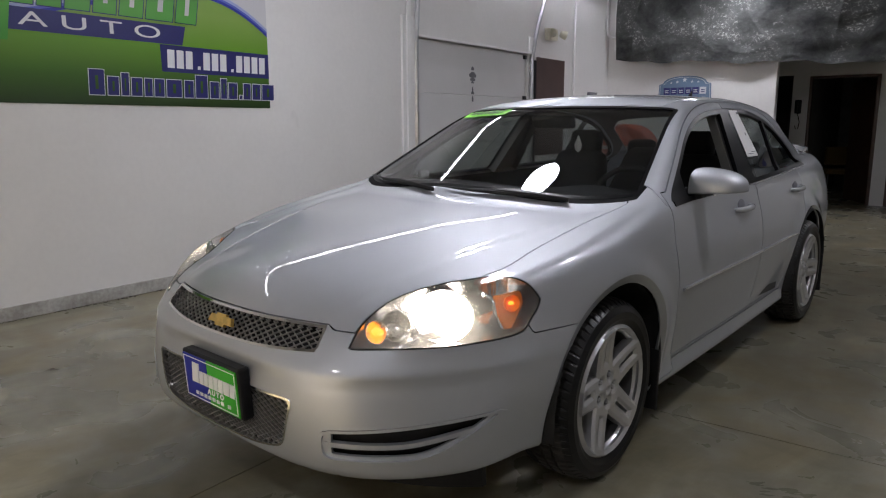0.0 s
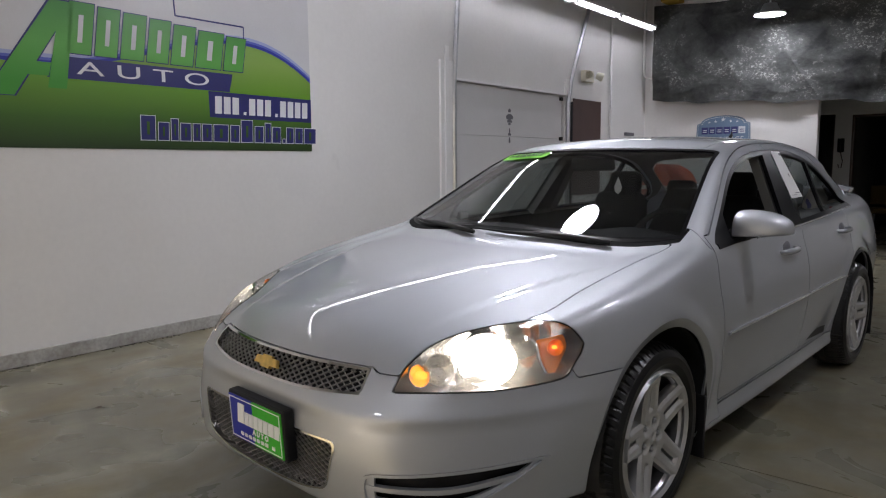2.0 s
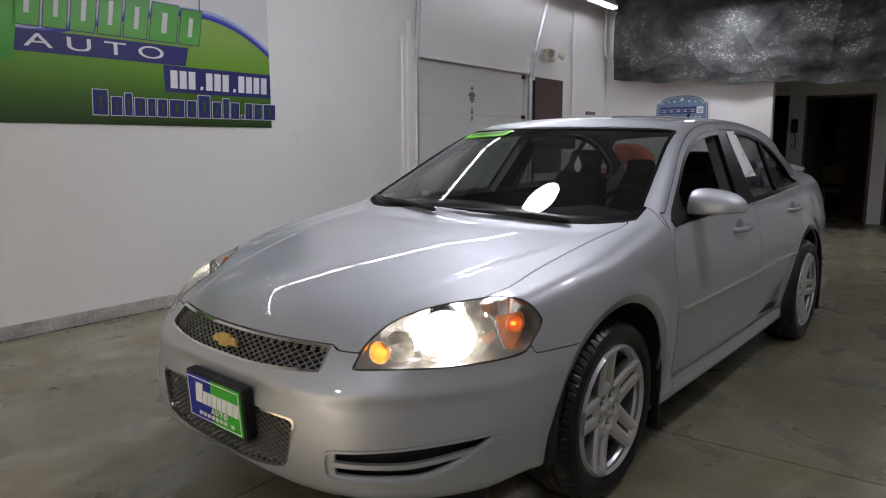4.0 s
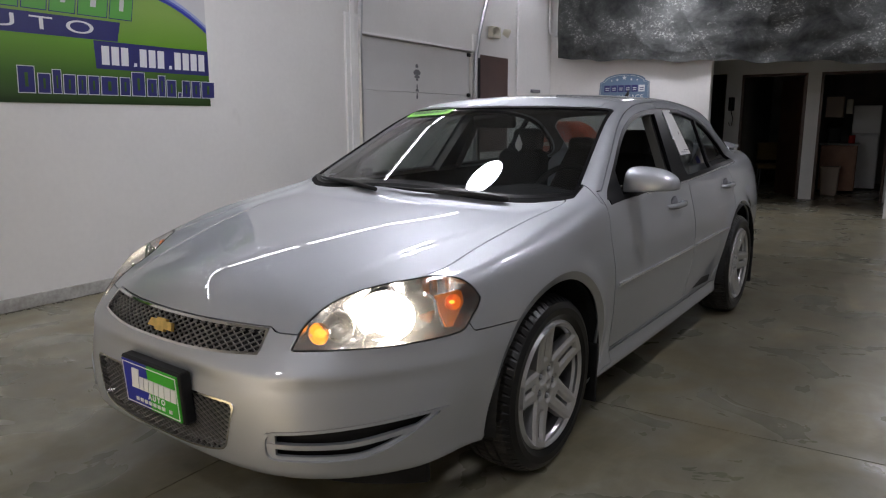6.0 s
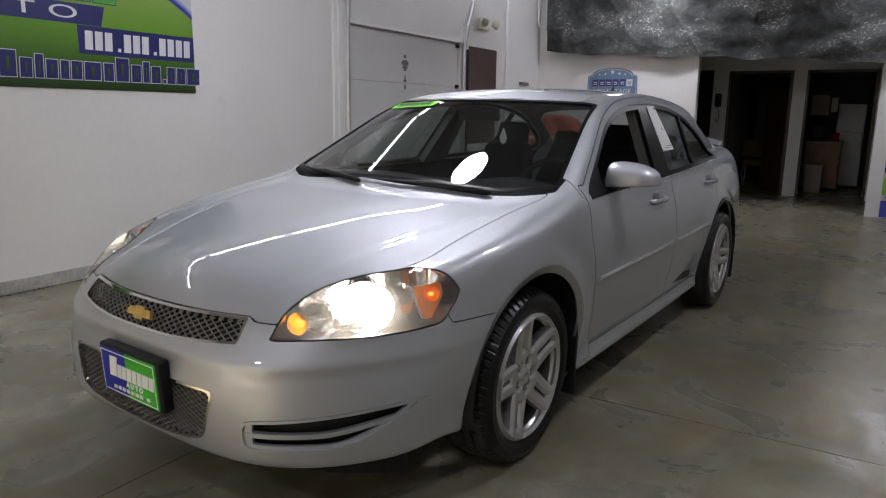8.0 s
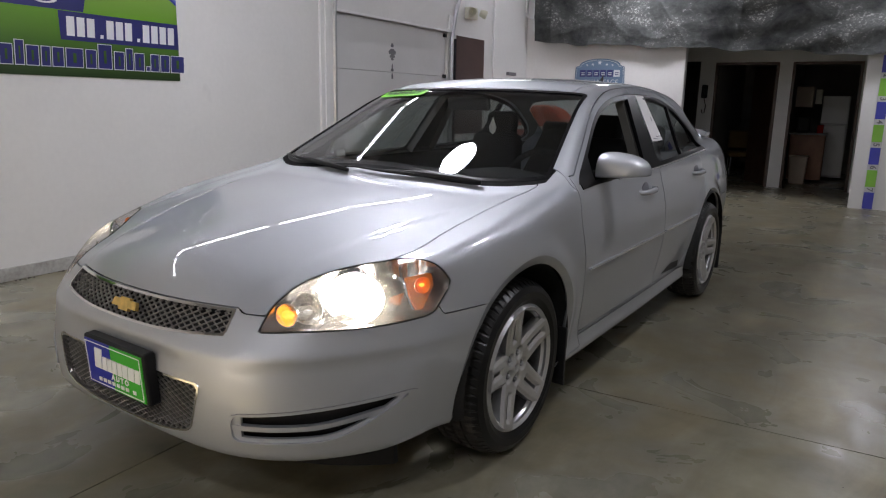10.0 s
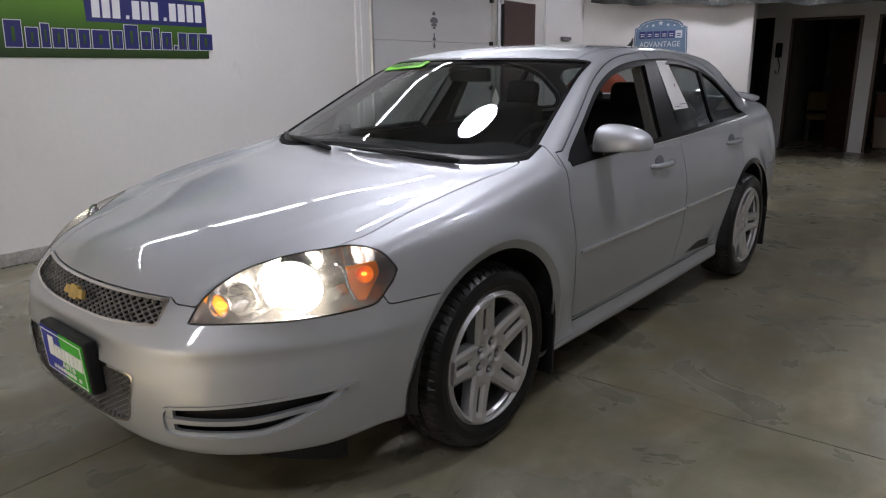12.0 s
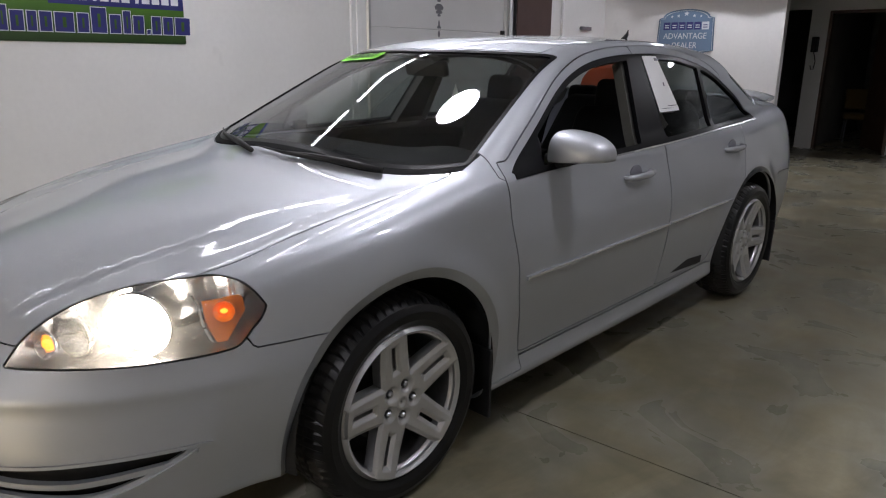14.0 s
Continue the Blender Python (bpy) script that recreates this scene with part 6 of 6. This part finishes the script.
bm = box_bm(bmesh.new(), (-0.15, -0.12, 0.0), (0.15, 0.12, 0.50), 0.02, 2)
for p in bm.verts:
    k = 0.86 + 0.14 * p.co.z / 0.5
    p.co.x *= k
    p.co.y *= k
part("bin_body", bm, M_BEIGE, bin_ob)
part("bin_rim", box_bm(bmesh.new(), (-0.16, -0.13, 0.49), (0.16, 0.13, 0.515), 0.01), M_BEIGE, bin_ob)
bin_ob.matrix_basis = ROOM @ pose(4.13, 10.25, 0)
chair = tagged(new("office_chair"), "yellow-brown upholstered chair in the dim side room", "chair")
M_MUSTARD = material("mustard_cloth", (0.10, 0.06, 0.014), 0.9, vary=0.15)
part("seat", box_bm(bmesh.new(), (-0.24, -0.24, 0.40), (0.24, 0.24, 0.50), 0.03, 3), M_MUSTARD, chair)
part("backrest", box_bm(bmesh.new(), (-0.22, 0.18, 0.55), (0.22, 0.25, 0.90), 0.03, 3), M_MUSTARD, chair)
for a in (-0.2, 0.2):
    for b in (-0.2, 0.2):
        part("leg", tube_bm([(a, b, 0), (a * 0.9, b * 0.9, 0.42)], 0.014, 6), M_STEEL, chair)
chair.matrix_basis = ROOM @ pose(3.05, 10.9, 0, 0, 0, 15)

machine = tagged(new("floor_machine"), "orange-red rounded floor machine standing in the corner", "machine")
bm = bmesh.new()
dome = [(0.40 * math.cos(a), 0.96 + 0.33 * math.sin(a)) for a in (math.pi * k / 16 for k in range(17))] + [(-0.40, 0.10), (0.40, 0.10)]
front = bm.faces.new([bm.verts.new((px, -0.24, pz)) for px, pz in dome])
for q in bmesh.ops.extrude_face_region(bm, geom=[front])["geom"]:
    if isinstance(q, bmesh.types.BMVert):
        q.co.y += 0.48
bmesh.ops.recalc_face_normals(bm, faces=bm.faces)
bmesh.ops.bevel(bm, geom=[e for e in bm.edges if abs(e.verts[0].co.y - e.verts[1].co.y) < 0.01], offset=0.06, segments=3, profile=0.5, affect="EDGES")
part("machine_body", bm, M_ORANGE, machine)
part("machine_base", box_bm(bmesh.new(), (-0.36, -0.20, 0.0), (0.36, 0.20, 0.12), 0.03), M_BLACK, machine)
part("machine_stripe", box_bm(bmesh.new(), (-0.405, -0.245, 0.93), (0.405, 0.245, 1.0), 0.02), M_WHITETRIM, machine)
machine.matrix_basis = ROOM @ pose(1.02, 5.60, 0.042)

# height strip beside the opening
ruler = tagged(new("height_strip"), "upright strip of blue, green and white squares", "sign")
M_STRIPBLUE = material("strip_blue", (0.05, 0.06, 0.40), 0.4, vary=0.08)
M_STRIPGREEN = material("strip_green", (0.22, 0.50, 0.06), 0.4, vary=0.08)
part("strip_board", box_bm(bmesh.new(), (5.15, BACK - 0.020, 0.0), (5.28, BACK - 0.004, 2.15), 0.002), M_VINYL, ruler)
for k in range(7):
    z0 = 0.01 + 0.305 * k
    bm = box_bm(bmesh.new(), (5.155, BACK - 0.024, z0), (5.275, BACK - 0.0195, z0 + 0.228))
    part("square", bm, M_STRIPGREEN if k % 2 else M_STRIPBLUE, ruler)
    writing("strip_figure", str(7 - k), 0.10, pose(5.215, BACK - 0.0215, z0 + 0.266, 90) @ pose(0, 0, 0, 0, 0, -90), M_INK, ruler, fat=0.002)
ruler.matrix_basis = ROOM

# grit and dust: dark bits along the wall foot and strewn over the slabs


def grit(name, label, spots, mtl):
    """Many small flat irregular bits as one sheet of litter."""
    rnd2 = random.Random(11)
    verts, faces = [], []
    for u, v, z, size in spots(rnd2):
        n, turn, base = rnd2.randint(5, 7), rnd2.random() * 6.28, len(verts)
        for k in range(n):
            a = turn + 2 * math.pi * k / n
            r = size * rnd2.uniform(0.55, 1.0)
            verts.append((u + r * math.cos(a), v + r * rnd2.uniform(0.8, 2.2) * math.sin(a) * 0.7, z + 0.001))
        verts.append((u, v, z + size * 0.45))
        faces += [(base + k, base + (k + 1) % n, base + n) for k in range(n)]
    me = bpy.data.meshes.new(name)
    me.from_pydata(verts, [], faces)
    me.materials.append(mtl)
    ob = new(name, me)
    ob.matrix_basis = ROOM
    return tagged(ob, label, "grit", kind="stuff")


def floor_z(u):
    return 0.0088 * max(0.0, 3.9 - u) + 0.0407 * max(0.0, (2.15 - u) / 2.15) ** 1.5


def foot_spots(rnd2):
    for _ in range(900):
        u = 0.018 + abs(rnd2.gauss(0, 0.012))
        yield u, rnd2.uniform(-4.0, 1.8), floor_z(u), rnd2.choice((0.003, 0.004, 0.006, 0.010))


def slab_spots(rnd2):
    for _ in range(70):
        u = rnd2.uniform(0.6, 7.0)
        yield u, rnd2.uniform(-3.5, 4.5), floor_z(u), rnd2.choice((0.0025, 0.003, 0.004, 0.006))


grit("wall_grit", "dark dust and grit along the foot of the wall", foot_spots, M_JOINT)
grit("floor_grit", "dark specks of grit strewn over the concrete", slab_spots, M_JOINT)

# small litter on the floor
leaf_bit = tagged(new("dead_leaf"), "small dark dry leaf lying on the concrete", "leaf")
bm = bmesh.new()
bm.faces.new([bm.verts.new(q) for q in ((-0.022, -0.006, 0.004), (0.0, -0.012, 0.002), (0.024, 0.0, 0.009), (0.006, 0.012, 0.012), (-0.016, 0.010, 0.006))])
bmesh.ops.solidify(bm, geom=bm.faces[:], thickness=0.0015)
part("leaf_blade", bm, M_DOORWOOD, leaf_bit)
part("leaf_stem", tube_bm([(0.02, 0, 0.008), (0.04, 0.008, 0.004)], 0.0012, 5), M_DOORWOOD, leaf_bit)
leaf_bit.matrix_basis = pose(-1.87, -0.96, 0.0375, 0, 0, 30)
string_bit = tagged(part("thread", tube_bm([(-0.03, 0, 0.002), (-0.01, 0.008, 0.003), (0.012, 0.004, 0.003), (0.03, -0.008, 0.002)], 0.0014, 5), M_PAPER, None), "short pale thread lying on the concrete", "thread")
string_bit.matrix_basis = pose(0.96, -0.46, 0.001, 0, 0, -30)
